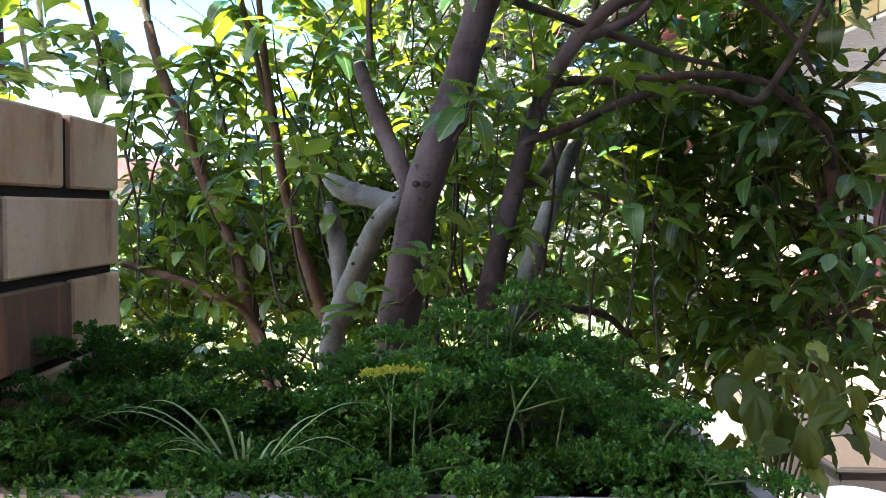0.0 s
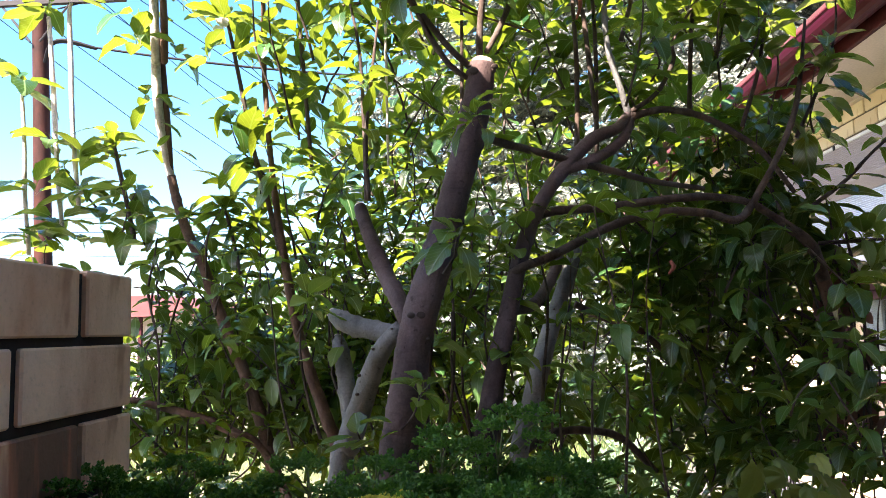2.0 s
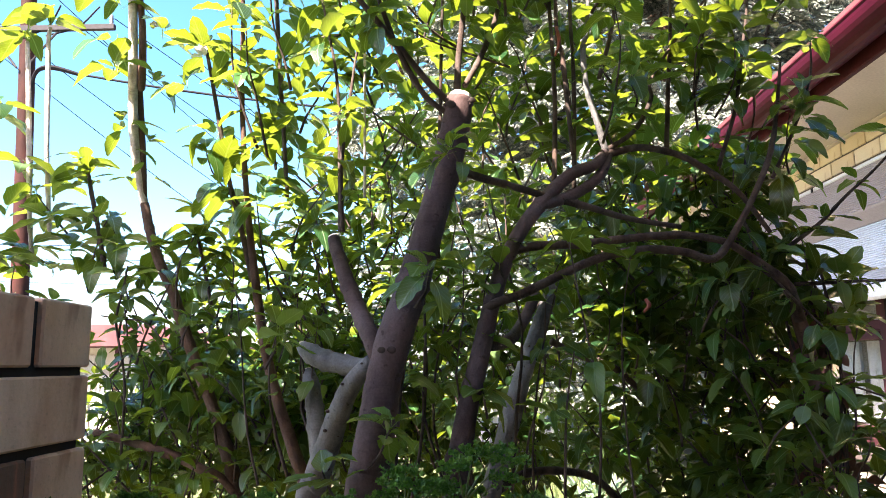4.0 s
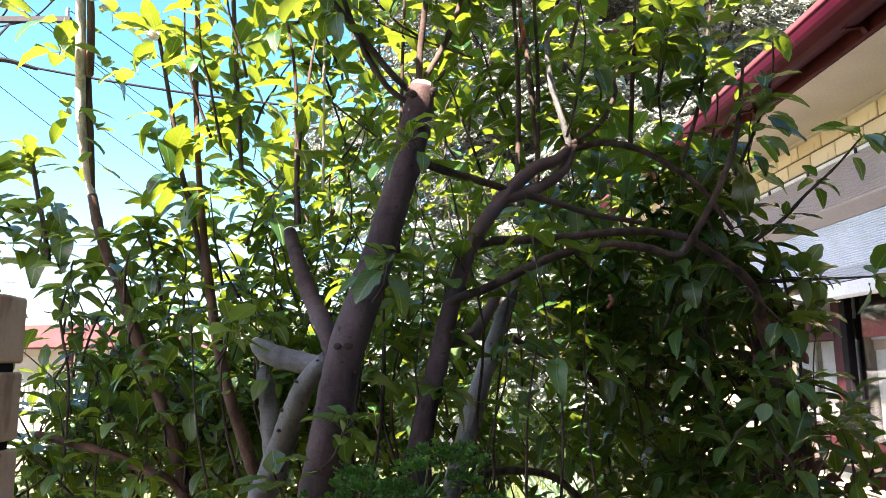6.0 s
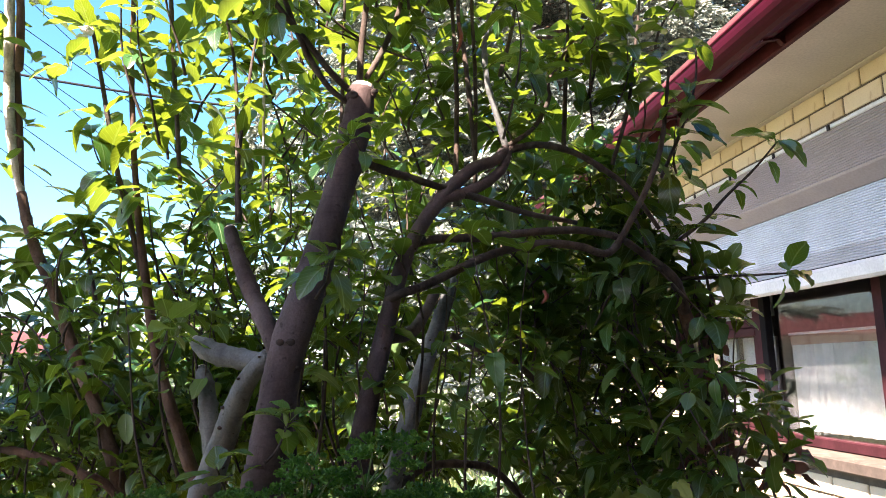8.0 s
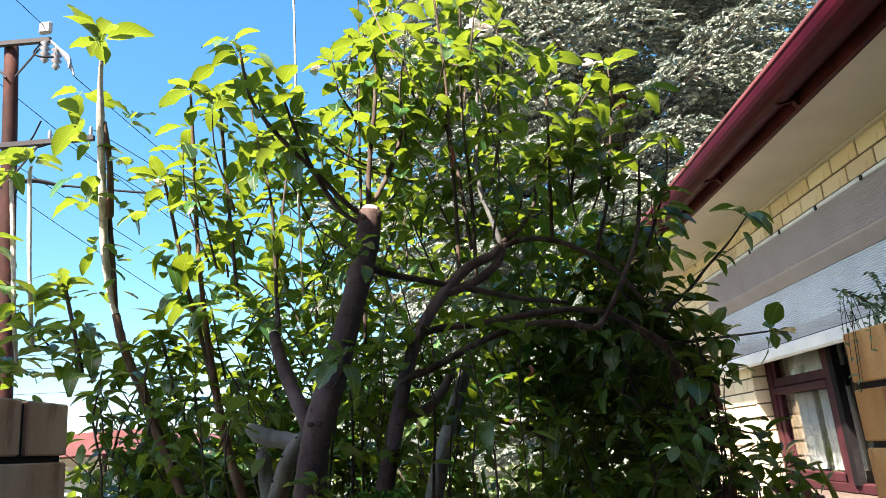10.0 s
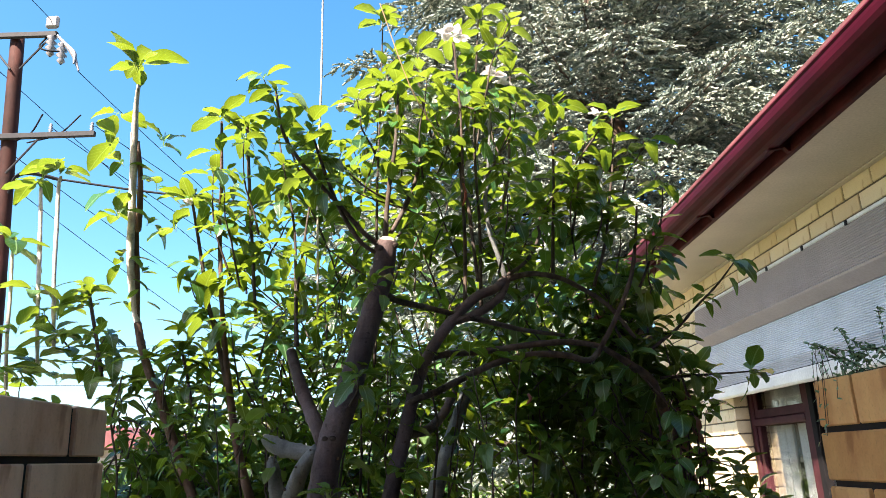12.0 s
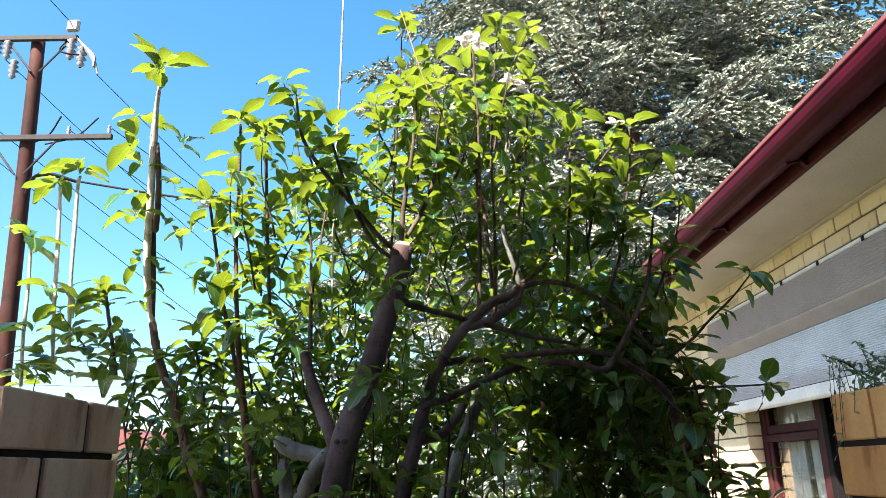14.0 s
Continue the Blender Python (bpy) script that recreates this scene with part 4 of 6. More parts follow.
# leaf whorls on the outer stems: place, lean, number, leaf length
for x, y, z, dx, dy, num, size in (
    (-0.742, 0.760, 2.359, 0, 0, 8, 0.113),
    (-0.789, 0.780, 2.240, -0.7, -0.3, 4, 0.099),
    (-0.803, 0.800, 2.187, -0.8, -0.2, 4, 0.096),
    (-0.682, 0.800, 2.159, 0.8, -0.2, 4, 0.090),
    (-0.787, 0.820, 2.117, -0.6, -0.2, 3, 0.079),
    (-0.701, 0.840, 2.057, 0.8, 0, 3, 0.081),
    (-0.797, 0.840, 2.040, -0.8, -0.1, 5, 0.098),
    (-0.808, 0.850, 1.994, -0.7, -0.3, 4, 0.087),
    (-0.728, 0.860, 1.969, 0.8, -0.2, 3, 0.075),
    (-0.796, 0.890, 1.879, -0.7, -0.2, 4, 0.069),
    (-0.746, 0.890, 1.850, 0.8, 0, 3, 0.053),
    (-0.793, 0.930, 1.773, -0.5, -0.3, 3, 0.063),
    (-0.744, 0.920, 1.786, 0.8, 0, 2, 0.056),
    (-1.153, 1.110, 2.194, -0.3, 0, 6, 0.099),
    (-1.099, 1.110, 2.222, 0.3, 0, 7, 0.106),
    (-0.942, 1.030, 1.838, 0, 0, 6, 0.089),
    (-0.850, 1.000, 1.654, 0.4, -0.2, 6, 0.091),
    (-0.907, 1.020, 1.704, -0.5, 0, 4, 0.087),
    (-1.213, 1.110, 2.005, 0.2, 0, 7, 0.105),
    (-1.135, 1.120, 1.866, 0.2, 0, 6, 0.092),
    (-1.178, 1.120, 1.746, -0.2, 0, 5, 0.103),
    (-1.038, 1.100, 1.809, 0.3, 0, 6, 0.093),
    (-1.072, 1.120, 1.742, -0.4, 0, 5, 0.097),
    (-1.119, 1.120, 1.665, -0.3, 0, 5, 0.105),
    (-0.990, 1.080, 1.655, 0.3, 0, 5, 0.104),
    (-1.041, 1.100, 1.614, 0, 0, 5, 0.106),
    (-0.964, 1.080, 1.700, 0.4, 0, 4, 0.083),
    (-1.177, 1.120, 1.636, 0, 0, 5, 0.102),
    (-0.913, 1.050, 1.618, 0.2, -0.2, 5, 0.094),
    (-0.743, 0.960, 1.641, -0.6, -0.3, 5, 0.091),
    (-0.678, 0.930, 1.635, 0.9, 0, 3, 0.077),
    (-0.623, 0.860, 1.637, 0, 0, 5, 0.059),
    (-0.587, 0.860, 1.543, 0.4, 0, 4, 0.070),
    (-0.602, 0.800, 2.011, 0, 0, 7, 0.089),
    (-0.637, 0.800, 1.931, -0.6, -0.4, 4, 0.092),
    (-0.583, 0.820, 1.841, -0.7, 0, 4, 0.082),
    (-0.571, 0.840, 1.745, -0.8, -0.1, 5, 0.096),
    (-0.538, 0.860, 1.664, 0.5, 0, 5, 0.081),
    (-0.560, 0.870, 1.611, -0.5, 0, 5, 0.076),
    (-0.547, 0.790, 1.910, 0.6, 0, 4, 0.075),
    (-0.518, 0.740, 2.202, 0, 0, 7, 0.083),
    (-0.527, 0.750, 2.111, -0.6, 0, 3, 0.065),
    (-0.504, 0.760, 2.067, 0.6, 0, 3, 0.064),
    (-0.512, 0.770, 1.960, -0.4, 0, 4, 0.072),
    (-0.491, 0.790, 1.886, 0.6, 0, 5, 0.080),
    (-0.509, 0.810, 1.793, -0.5, 0, 5, 0.077),
    (-0.476, 0.820, 1.738, 0.5, 0, 5, 0.077),
    (-0.470, 0.800, 2.203, 0, 0, 6, 0.076),
    (-0.448, 0.800, 2.096, 0.5, 0, 4, 0.071),
    (-0.463, 0.820, 1.983, -0.4, 0, 5, 0.076),
    (-0.441, 0.830, 1.852, 0.5, 0, 5, 0.075)):
    rosette(Vector((x, y, z)), Vector((dx, dy, 0.9)).normalized(), num, size * 0.82)
for dx, dz, s in ((-0.018, -0.016, 0.010), (0.014, -0.010, 0.009), (-0.010, 0.000, 0.009), (0.006, -0.030, 0.012)):
    bm = bmesh.new()
    bmesh.ops.create_icosphere(bm, subdivisions=2, radius=s, matrix=Matrix.Translation((-0.104 + dx - BASE.x, 0.582 - BASE.y, 1.812 + dz)))
    part("knob", bm, M_BARK, apple, "knobby swelling round a pruning cut")
for x, y, z, s in ((-0.118, 0.566, 1.795, 0.008), (-0.084, 0.568, 1.802, 0.006), (-0.122, 0.560, 1.72, 0.006), (-0.208, 0.494, 1.405, 0.007), (-0.222, 0.490, 1.405, 0.006)):
    bm = bmesh.new()
    bmesh.ops.create_icosphere(bm, subdivisions=2, radius=s, matrix=Matrix.Translation((x - BASE.x, y - BASE.y, z)) @ Matrix.Diagonal((1, 0.5, 0.8, 1)))
    part("knot", bm, M_KNOT, apple, "dark hollow of a pruned twig")
# leafy upright shoots: foot, tip, radius, leaves
for a, b, r, n in (
        ((-0.303, 0.607, 1.598), (-0.367, 0.657, 2.141), 0.004, 16),
        ((-0.299, 0.605, 1.598), (-0.269, 0.652, 2.013), 0.004, 12),
        ((-0.152, 0.740, 1.572), (-0.109, 0.760, 2.484), 0.0042, 15),
        ((0.061, 0.720, 1.692), (0.063, 0.780, 2.419), 0.005, 18),
        ((0.104, 0.730, 1.693), (0.135, 0.760, 2.464), 0.0046, 18),
        ((0.153, 0.730, 1.898), (0.207, 0.740, 2.301), 0.0045, 13),
        ((0.276, 0.750, 1.759), (0.320, 0.780, 2.225), 0.005, 16),
        ((0.372, 0.760, 1.738), (0.461, 0.780, 2.183), 0.0045, 15),
        ((0.329, 0.740, 1.857), (0.391, 0.780, 2.117), 0.004, 12),
        ((0.479, 0.780, 1.718), (0.575, 0.780, 1.988), 0.004, 11),
        ((0.501, 0.800, 1.589), (0.715, 0.780, 1.785), 0.0045, 11),
        ((0.522, 0.830, 1.525), (0.715, 0.780, 1.527), 0.0045, 8),
        ((0.415, 0.800, 1.663), (0.524, 0.740, 1.440), 0.004, 13),
        ((0.458, 0.880, 1.418), (0.672, 0.820, 1.313), 0.004, 8)):
    k = 0.056 if a[0] < 0.2 or b[0] > 0.6 else 0.064
    shoot(a, b, r, round(n * (1.4 if a[0] < 0.2 else 1.15)), k)

# thin bare twigs among the stems
for _ in range(16):
    x, y = rng.uniform(-0.46, 0.16), rng.uniform(0.52, 0.80)
    z = rng.uniform(1.02, 1.25)
    shoot((x, y, z), (x + rng.uniform(-0.05, 0.05), y + rng.uniform(-0.04, 0.04), z + rng.uniform(0.25, 0.5)), rng.uniform(0.002, 0.0035), 3, 0.05, 0.03, 3, own=False, start=0.5)
# short spurs on the stems
for x, y, z, dx in ((-0.235, 0.435, 1.25, 0.03), (-0.27, 0.43, 1.20, -0.02), (-0.17, 0.445, 1.46, 0.02), (-0.10, 0.46, 1.64, -0.02), (-0.10, 0.58, 1.30, 0.03), (-0.04, 0.59, 1.50, -0.02), (-0.58, 0.68, 1.42, 0.02), (-0.55, 0.69, 1.33, -0.02), (-0.42, 0.61, 1.38, 0.02)):
    shoot((x, y, z), (x + dx, y - 0.015, z + 0.05), 0.0025, 2, 0.045, 0.008, 3, own=False, start=0.6)

# random leafy twigs, region by region: box, number, length, leaf length, leaves
for (x0, x1), (y0, y1), (z0, z1), num, length, size, per in (
        ((-0.50, 0.22), (0.63, 1.03), (1.72, 2.10), 23, 0.22, 0.058, 9),
        ((-0.48, 0.12), (0.87, 1.42), (1.42, 1.90), 24, 0.24, 0.056, 9),
        ((0.07, 0.53), (0.88, 1.42), (1.30, 1.70), 96, 0.22, 0.053, 9),
        ((0.44, 0.64), (0.74, 1.08), (1.08, 1.74), 13, 0.2, 0.055, 9),
        ((0.20, 0.52), (0.86, 1.47), (1.05, 1.44), 66, 0.22, 0.052, 9),
        ((-0.47, 0.07), (0.97, 1.57), (1.09, 1.47), 56, 0.22, 0.058, 9),
        ((-0.82, -0.13), (1.27, 1.92), (1.06, 1.36), 70, 0.22, 0.058, 9),
        ((-0.99, -0.43), (0.92, 1.52), (1.05, 1.26), 82, 0.2, 0.058, 9),
        ((0.37, 0.60), (0.64, 0.88), (0.94, 1.26), 24, 0.18, 0.048, 8),
        ((0.60, 0.72), (0.76, 0.92), (1.08, 1.25), 3, 0.14, 0.06, 8),
        ((0.36, 0.65), (1.02, 1.52), (0.84, 1.12), 30, 0.16, 0.06, 9),
        ((0.42, 0.72), (1.02, 1.62), (0.75, 1.44), 13, 0.22, 0.06, 9),
        ((-0.93, -0.18), (1.32, 1.92), (1.03, 1.29), 25, 0.22, 0.058, 9),
        ((-1.35, -0.94), (1.02, 1.25), (1.38, 1.70), 6, 0.15, 0.062, 8),
        ((-1.35, -0.77), (1.12, 1.72), (0.99, 1.21), 16, 0.22, 0.058, 9),
        ((-1.31, -0.89), (0.92, 1.32), (0.95, 1.22), 20, 0.24, 0.066, 8),
        ((-0.30, 0.42), (1.05, 1.55), (0.80, 1.12), 46, 0.2, 0.058, 9),
        ((-1.10, -0.15), (1.15, 1.95), (0.66, 1.04), 90, 0.2, 0.066, 8),
        ((-0.88, -0.40), (0.98, 1.50), (1.18, 1.48), 52, 0.2, 0.060, 8),
        ((-0.48, -0.16), (0.95, 1.30), (1.40, 1.80), 17, 0.2, 0.060, 8),
        ((-0.30, 0.20), (0.56, 0.86), (1.86, 2.20), 17, 0.20, 0.062, 9),
        ((-0.58, -0.10), (0.95, 1.45), (1.35, 1.85), 20, 0.22, 0.060, 9),
        ((0.20, 0.46), (0.68, 0.98), (1.70, 1.96), 12, 0.18, 0.056, 9),
        ((0.38, 0.60), (0.74, 1.05), (1.45, 1.76), 20, 0.18, 0.060, 9),
        ((-0.69, -0.44), (0.86, 1.16), (1.35, 1.70), 10, 0.22, 0.066, 8),
        ((0.52, 0.92), (0.95, 1.20), (1.05, 1.15), 17, 0.13, 0.050, 8),
        ((0.42, 0.60), (0.80, 1.00), (1.00, 1.46), 22, 0.18, 0.054, 8)):
    for _ in range(round(num * (0.8 if x0 > 0.05 else 1.1))):
        p = Vector((rng.uniform(x0, x1), rng.uniform(y0, y1), rng.uniform(z0, z1)))
        d = Vector((rng.uniform(-0.5, 0.5), rng.uniform(-0.5, 0.5), rng.uniform(0.2, 1.0))).normalized()
        q = p + d * length * rng.uniform(0.6, 1.2)
        shoot(p, q, 0.0028, per, size * (1.08 if x0 > 0.05 else 0.86), 0.02, 4, own=False, start=0.0)

# dry hanging twigs with dead leaves
dead = Heap()
for k in range(6):
    x, y = rng.uniform(0.50, 0.58), rng.uniform(0.80, 0.92)
    z0, z1 = rng.uniform(1.42, 1.56), rng.uniform(1.02, 1.2)
    rows = [(x, y, z0, 0.003), (x + 0.02, y, (z0 + z1) / 2 + 0.06, 0.0026), (x + rng.uniform(-0.02, 0.03), y, z1, 0.0015)]
    limb("dead_twig", rows, M_TWIG, 6, 0, 0.06, "dry brown hanging twig")
    c = spline(rows, 6)
    for q in c[2:]:
        for _ in range(1):
            d = Vector((rng.uniform(-0.7, 0.7), rng.uniform(-0.7, 0.7), -1))
            s = rng.uniform(0.022, 0.045)
            m = frame_of(d, (rng.uniform(-1, 1), -1, 0.2)) @ Matrix.Diagonal((s, s, s))
            v, f, u = LEAVES[rng.randrange(len(LEAVES))]
            dead.add(v @ np.array(m).T + (q[:3] - np.array(BASE)), f, u)
for _ in range(26):
    d = Vector((rng.uniform(-1, 1), rng.uniform(-1, 0.2), rng.uniform(-0.8, 0.3)))
    s = rng.uniform(0.03, 0.05)
    m = frame_of(d, (rng.uniform(-1, 1), -1, 0.6)) @ Matrix.Diagonal((s, s, s))
    v, f, u = LEAVES[rng.randrange(len(LEAVES))]
    dead.add(v @ np.array(m).T + (np.array((rng.uniform(0.6, 0.85), rng.uniform(0.94, 1.1), rng.uniform(1.08, 1.2))) - np.array(BASE)), f, u)
part("dead_foliage", dead.mesh("dead_foliage", True), M_DEAD, apple, "withered brown leaves")["kind"] = "stuff"
part("brushwood", twig_heap.mesh("brushwood", True), M_TWIG, apple)["kind"] = "stuff"


def scatter_leaves(parent, base, items, mat, name, single, near):
    """The nearest leaves are single objects, the rest one mesh."""
    order = sorted(range(len(items)), key=lambda i: near(items[i][0].translation))
    shared = [None] * len(LEAVES)
    back = Matrix.Translation(-Vector(base))
    heap = Heap()
    for rank, i in enumerate(order):
        m, k = items[i]
        v, f, u = LEAVES[k]
        if rank < single:
            if shared[k] is None:
                shared[k] = as_mesh(name, v, f, u, True)
                shared[k].materials.append(mat)
            part(name, shared[k], None, parent, m=back @ m)
        else:
            a = np.array(back @ m)
            heap.add(v @ a[:3, :3].T + a[:3, 3], f, u)
    if heap.n:
        part("foliage", heap.mesh("foliage", True), mat, parent)["kind"] = "stuff"


# the pale leader and the cut trunk top grow clear of their own leaves and stand in the sun
open_stem = spline([(-0.788, 0.9, 1.968), (-0.774, 0.87, 1.975), (-0.768, 0.842, 2.079), (-0.762, 0.815, 2.192), (-0.752, 0.788, 2.266)], 6)
open_stem = np.vstack([open_stem, spline([(-0.792, 0.93, 1.85), (-0.79, 0.91, 1.93)], 4), spline([(-0.125, 0.555, 1.75), (-0.115, 0.565, 1.78), (-0.104, 0.57, 1.812)], 4)])


def shades_stem(m):
    c = m @ Vector((0, 0.5, 0))
    gap = open_stem - np.array(c)
    along = gap @ np.array(to_sun)
    off = np.linalg.norm(gap - along[:, None] * np.array(to_sun), axis=1)
    return bool(np.any((along < -0.004) & (off < 0.26 * m.to_scale().x)))


leaf_list = [item for item in leaf_list if not shades_stem(item[0])]
scatter_leaves(apple, BASE, leaf_list, M_LEAF, "leaf", 300, lambda p: p.y + 0.25 * abs(p.x))

# ---------------------------------------------------------------- conifer behind
def brush_shape(seed):
    """A needled twig of length 1: a lumpy tapered core set about with needle tufts."""
    r = np.random.RandomState(seed)
    vs, fs, n, rows = [], [], 4, 4
    for i in range(rows + 1):
        t = i / rows
        w = 0.12 * (1 - 0.7 * t) * r.uniform(0.75, 1.3)
        for k in range(n):
            a = 6.283 * k / n + 0.5 * i
            vs.append((w * math.cos(a), t, w * math.sin(a) - 0.12 * t * t))
    for i in range(rows):
        for k in range(n):
            fs.append((i * n + k, i * n + (k + 1) % n, (i + 1) * n + (k + 1) % n, (i + 1) * n + k))
    for i in range(13):
        t, a = r.uniform(0.02, 0.95), r.uniform(0, 6.283)
        o = np.array((math.cos(a), 0.0, 0.8 * math.sin(a)))
        q = np.array((0, t, -0.12 * t * t))
        s = r.uniform(0.20, 0.34) * (1 - 0.45 * t)
        side = np.array((-math.sin(a), 0.5, math.cos(a))) * 0.085
        m = len(vs)
        vs += [tuple(q + side), tuple(q - side), tuple(q + o * s + np.array((0, s * 0.9, 0)))]
        fs.append((m, m + 1, m + 2))
    return np.array(vs), fs


def conifer(x, y, height, radius, seed=3):
    t = thing("conifer_tree", "large grey-green spruce with drooping needled boughs", "tree", (x, y, 0))
    r = random.Random(seed)
    v, f = tube([(0, 0, -0.2, 0.42), (0.05, 0, height * 0.3, 0.32), (0, 0.05, height * 0.7, 0.16), (0, 0, height, 0.03)], 12, 5, 0.05)
    part("trunk", as_mesh("trunk", v, f, smooth=True), M_CBARK, t)
    needles, wood = Heap(), Heap()
    shapes = [brush_shape(k) for k in range(8)]

    def brush(p, d, length):
        vs, fs = shapes[r.randrange(8)]
        m = np.array(frame_of(d, (r.uniform(-0.3, 0.3), r.uniform(-0.3, 0.3), 1))) * length
        needles.add(vs @ m.T + np.array(p), fs)

    up = Vector((0, 0, 1))
    z = 1.6
    while z < height - 0.6:
        reach = radius * (1 - (z / height) ** 1.25) + 0.3
        low = z < 11.5
        turn, rise = r.uniform(0, 6.283), r.uniform(0.02, 0.08)
        for spoke in range(17 if low else 6):
            a = turn + 6.283 * (spoke + r.uniform(-0.3, 0.3)) / (17 if low else 6)
            far = math.sin(a) > 0.55
            d = Vector((math.cos(a), math.sin(a), 0))
            w = d.cross(up)
            L = reach * r.uniform(0.72, 1.08)
            lift = rise + r.uniform(-0.025, 0.025)
            pts = []
            for i in range(6):
                s = i / 5
                pts.append((*(d * L * s + up * (z + L * (lift * s - 0.20 * s * s + 0.07 * s ** 4))), 0.02 * (1 - s) * L / 4 + 0.004))
            vv, ff = tube(pts, 5, 3)
            wood.add(vv, ff)
            c = spline(pts, max(3, int(L / 5 / 0.20)))[:, :3]
            for i in range(2, len(c)):
                s = i / len(c)
                if s < 0.25:
                    continue
                for side in (-1, 1):
                    if r.random() < (0.5 if far else 0.12):
                        continue
                    q = Vector(c[i])
                    span = (0.3 + 0.7 * math.sin(math.pi * min(1, s * 0.95))) * min(1.0, L * 0.26) * r.uniform(0.6, 1.15)
                    dirn = (w * side * r.uniform(0.7, 1.0) + d * r.uniform(0.35, 0.9)).normalized()
                    cross = dirn.cross(up)
                    m = max(3, int(span / 0.095))
                    for j in range(m):
                        u = (j + r.uniform(0, 0.6)) / m
                        p = q + dirn * span * u + up * (-0.28 * span * u * u + r.uniform(-0.04, 0.03))
                        for e in (-1, 1):
                            sd = dirn * r.uniform(0.5, 1.0) + cross * e * r.uniform(0.1, 1.1) + up * r.uniform(-0.55, 0.25)
                            brush(p, sd.normalized(), r.uniform(0.13, 0.27))
                    brush(q + dirn * span - up * 0.28 * span, (dirn - up * r.uniform(0.2, 0.6)).normalized(), r.uniform(0.16, 0.3))
        z += 0.95 if low else 1.6
    part("branchwork", wood.mesh("branchwork"), M_CBARK, t)["kind"] = "stuff"
    part("needles", needles.mesh("needles"), M_SPRUCE, t)["kind"] = "stuff"
    return t


conifer(3.75, 13.0, 25.0, 7.1)


# ---------------------------------------------------------------- power pole
def power_pole():
    px, py = -8.98, 14.0
    t = thing("power_pole", "brown timber power pole with two crossarms and insulators", "power pole", (px, py, 0))
    v, f = tube([(0.24, 0, -0.5, 0.18), (0.0, 0, 5, 0.165), (-0.27, 0, 11.0, 0.145)], 16, 6, 0.01)
    part("pole", as_mesh("pole", v, f, smooth=True), M_POLE, t)

    def insulator(x, y, z, s=1.0, hang=True):
        prof = [(0.02, 0.0), (0.06, -0.02), (0.025, -0.04), (0.065, -0.07), (0.025, -0.09), (0.065, -0.12), (0.025, -0.14), (0.05, -0.17), (0.012, -0.2)]
        vs, fs, n = [], [], 12
        for rr, zz in prof:
            for k in range(n):
                a = 6.283 * k / n
                vs.append((x + rr * s * math.cos(a), y + rr * s * math.sin(a), z + (zz if hang else -zz) * s * 1.5))
        for i in range(len(prof) - 1):
            for k in range(n):
                fs.append((i * n + k, i * n + (k + 1) % n, (i + 1) * n + (k + 1) % n, (i + 1) * n + k))
        part("insulator", as_mesh("insulator", vs, fs, smooth=True), M_PORCELAIN, t)
    for z, x0, x1, y in ((10.95, -1.5, 0.74, -0.2), (8.46, -1.9, 1.80, -0.2)):
        part("crossarm", block((x0, y - 0.05, z - 0.06), (x1, y + 0.05, z + 0.06), 0.01), M_ARM, t, "grey steel crossarm")
        for s in (-1, 1):
            v, f = tube([(-0.12 + s * 0.10, y, z - 0.85, 0.024), (-0.12 + s * 0.72, y, z - 0.06, 0.024)], 6, 2)
            part("brace", as_mesh("brace", v, f), M_ARM, t)
    for x, z in ((0.62, 10.92), (0.88, 10.72), (-0.82, 10.9), (-1.06, 10.9), (-0.62, 10.4)):
        insulator(x, -0.2, z, 1.8 if x > 0 else 1.6)
    for x in (0.83, 1.72, -0.75, -1.55):
        insulator(x, -0.2, 8.5, 0.8, False)
    part("dead_end", block((0.45, -0.26, 11.10), (0.75, -0.14, 11.42), 0.05), M_PORCELAIN, t, "pale cable clamp")
    for a, b in (((0.66, -0.2, 11.0), (1.35, -0.3, 9.95)), ((0.9, -0.2, 10.75), (1.25, -0.35, 10.1))):
        m = [(p + q) / 2 for p, q in zip(a, b)]
        v, f = tube([(*a, 0.03), (m[0] + 0.12, m[1], m[2] - 0.02, 0.05), (*b, 0.02)], 6, 5)
        part("dropper", as_mesh("dropper", v, f), M_PORCELAIN, t, "pale cable dropper")
    v, f = tube([(0.5, -0.1, 11.0, 0.02), (0.42, -0.3, 10.6, 0.02), (0.62, -0.35, 10.45, 0.02), (0.9, -0.2, 10.5, 0.02)], 6, 5)
    part("jumper", as_mesh("jumper", v, f), M_WIRE, t)
    for x0, z0, x1 in ((0.1, 8.35, 0.62), (0.35, 8.3, 1.45)):
        v, f = tube([(x0, -0.2, z0, 0.018), (x0 + (x1 - x0) * 0.6, -0.2, z0 + 0.18, 0.018), (x1, -0.2, z0 + 0.62, 0.018)], 6, 5)
        part("jumper", as_mesh("jumper", v, f), M_WIRE, t)
    v, f = tube([(0.10, -0.2, 7.15, 0.035), (0.28, -0.3, 7.48, 0.04), (0.6, -0.3, 7.55, 0.05), (1.2, -0.2, 7.40, 0.035)], 6, 5)
    part("service_cable", as_mesh("service_cable", v, f), M_WIRE, t)
    return t


power_pole()


def wire(a, b, r, sag):
    rows = []
    for i in range(9):
        s = i / 8
        rows.append((a[0] + (b[0] - a[0]) * s, a[1] + (b[1] - a[1]) * s, a[2] + (b[2] - a[2]) * s - sag * 4 * s * (1 - s), r))
    v, f = tube(rows, 5, 2)
    solid("overhead_wire", as_mesh("overhead_wire", v, f), M_WIRE, "thin dark overhead power line", "wire", "overhead wires")


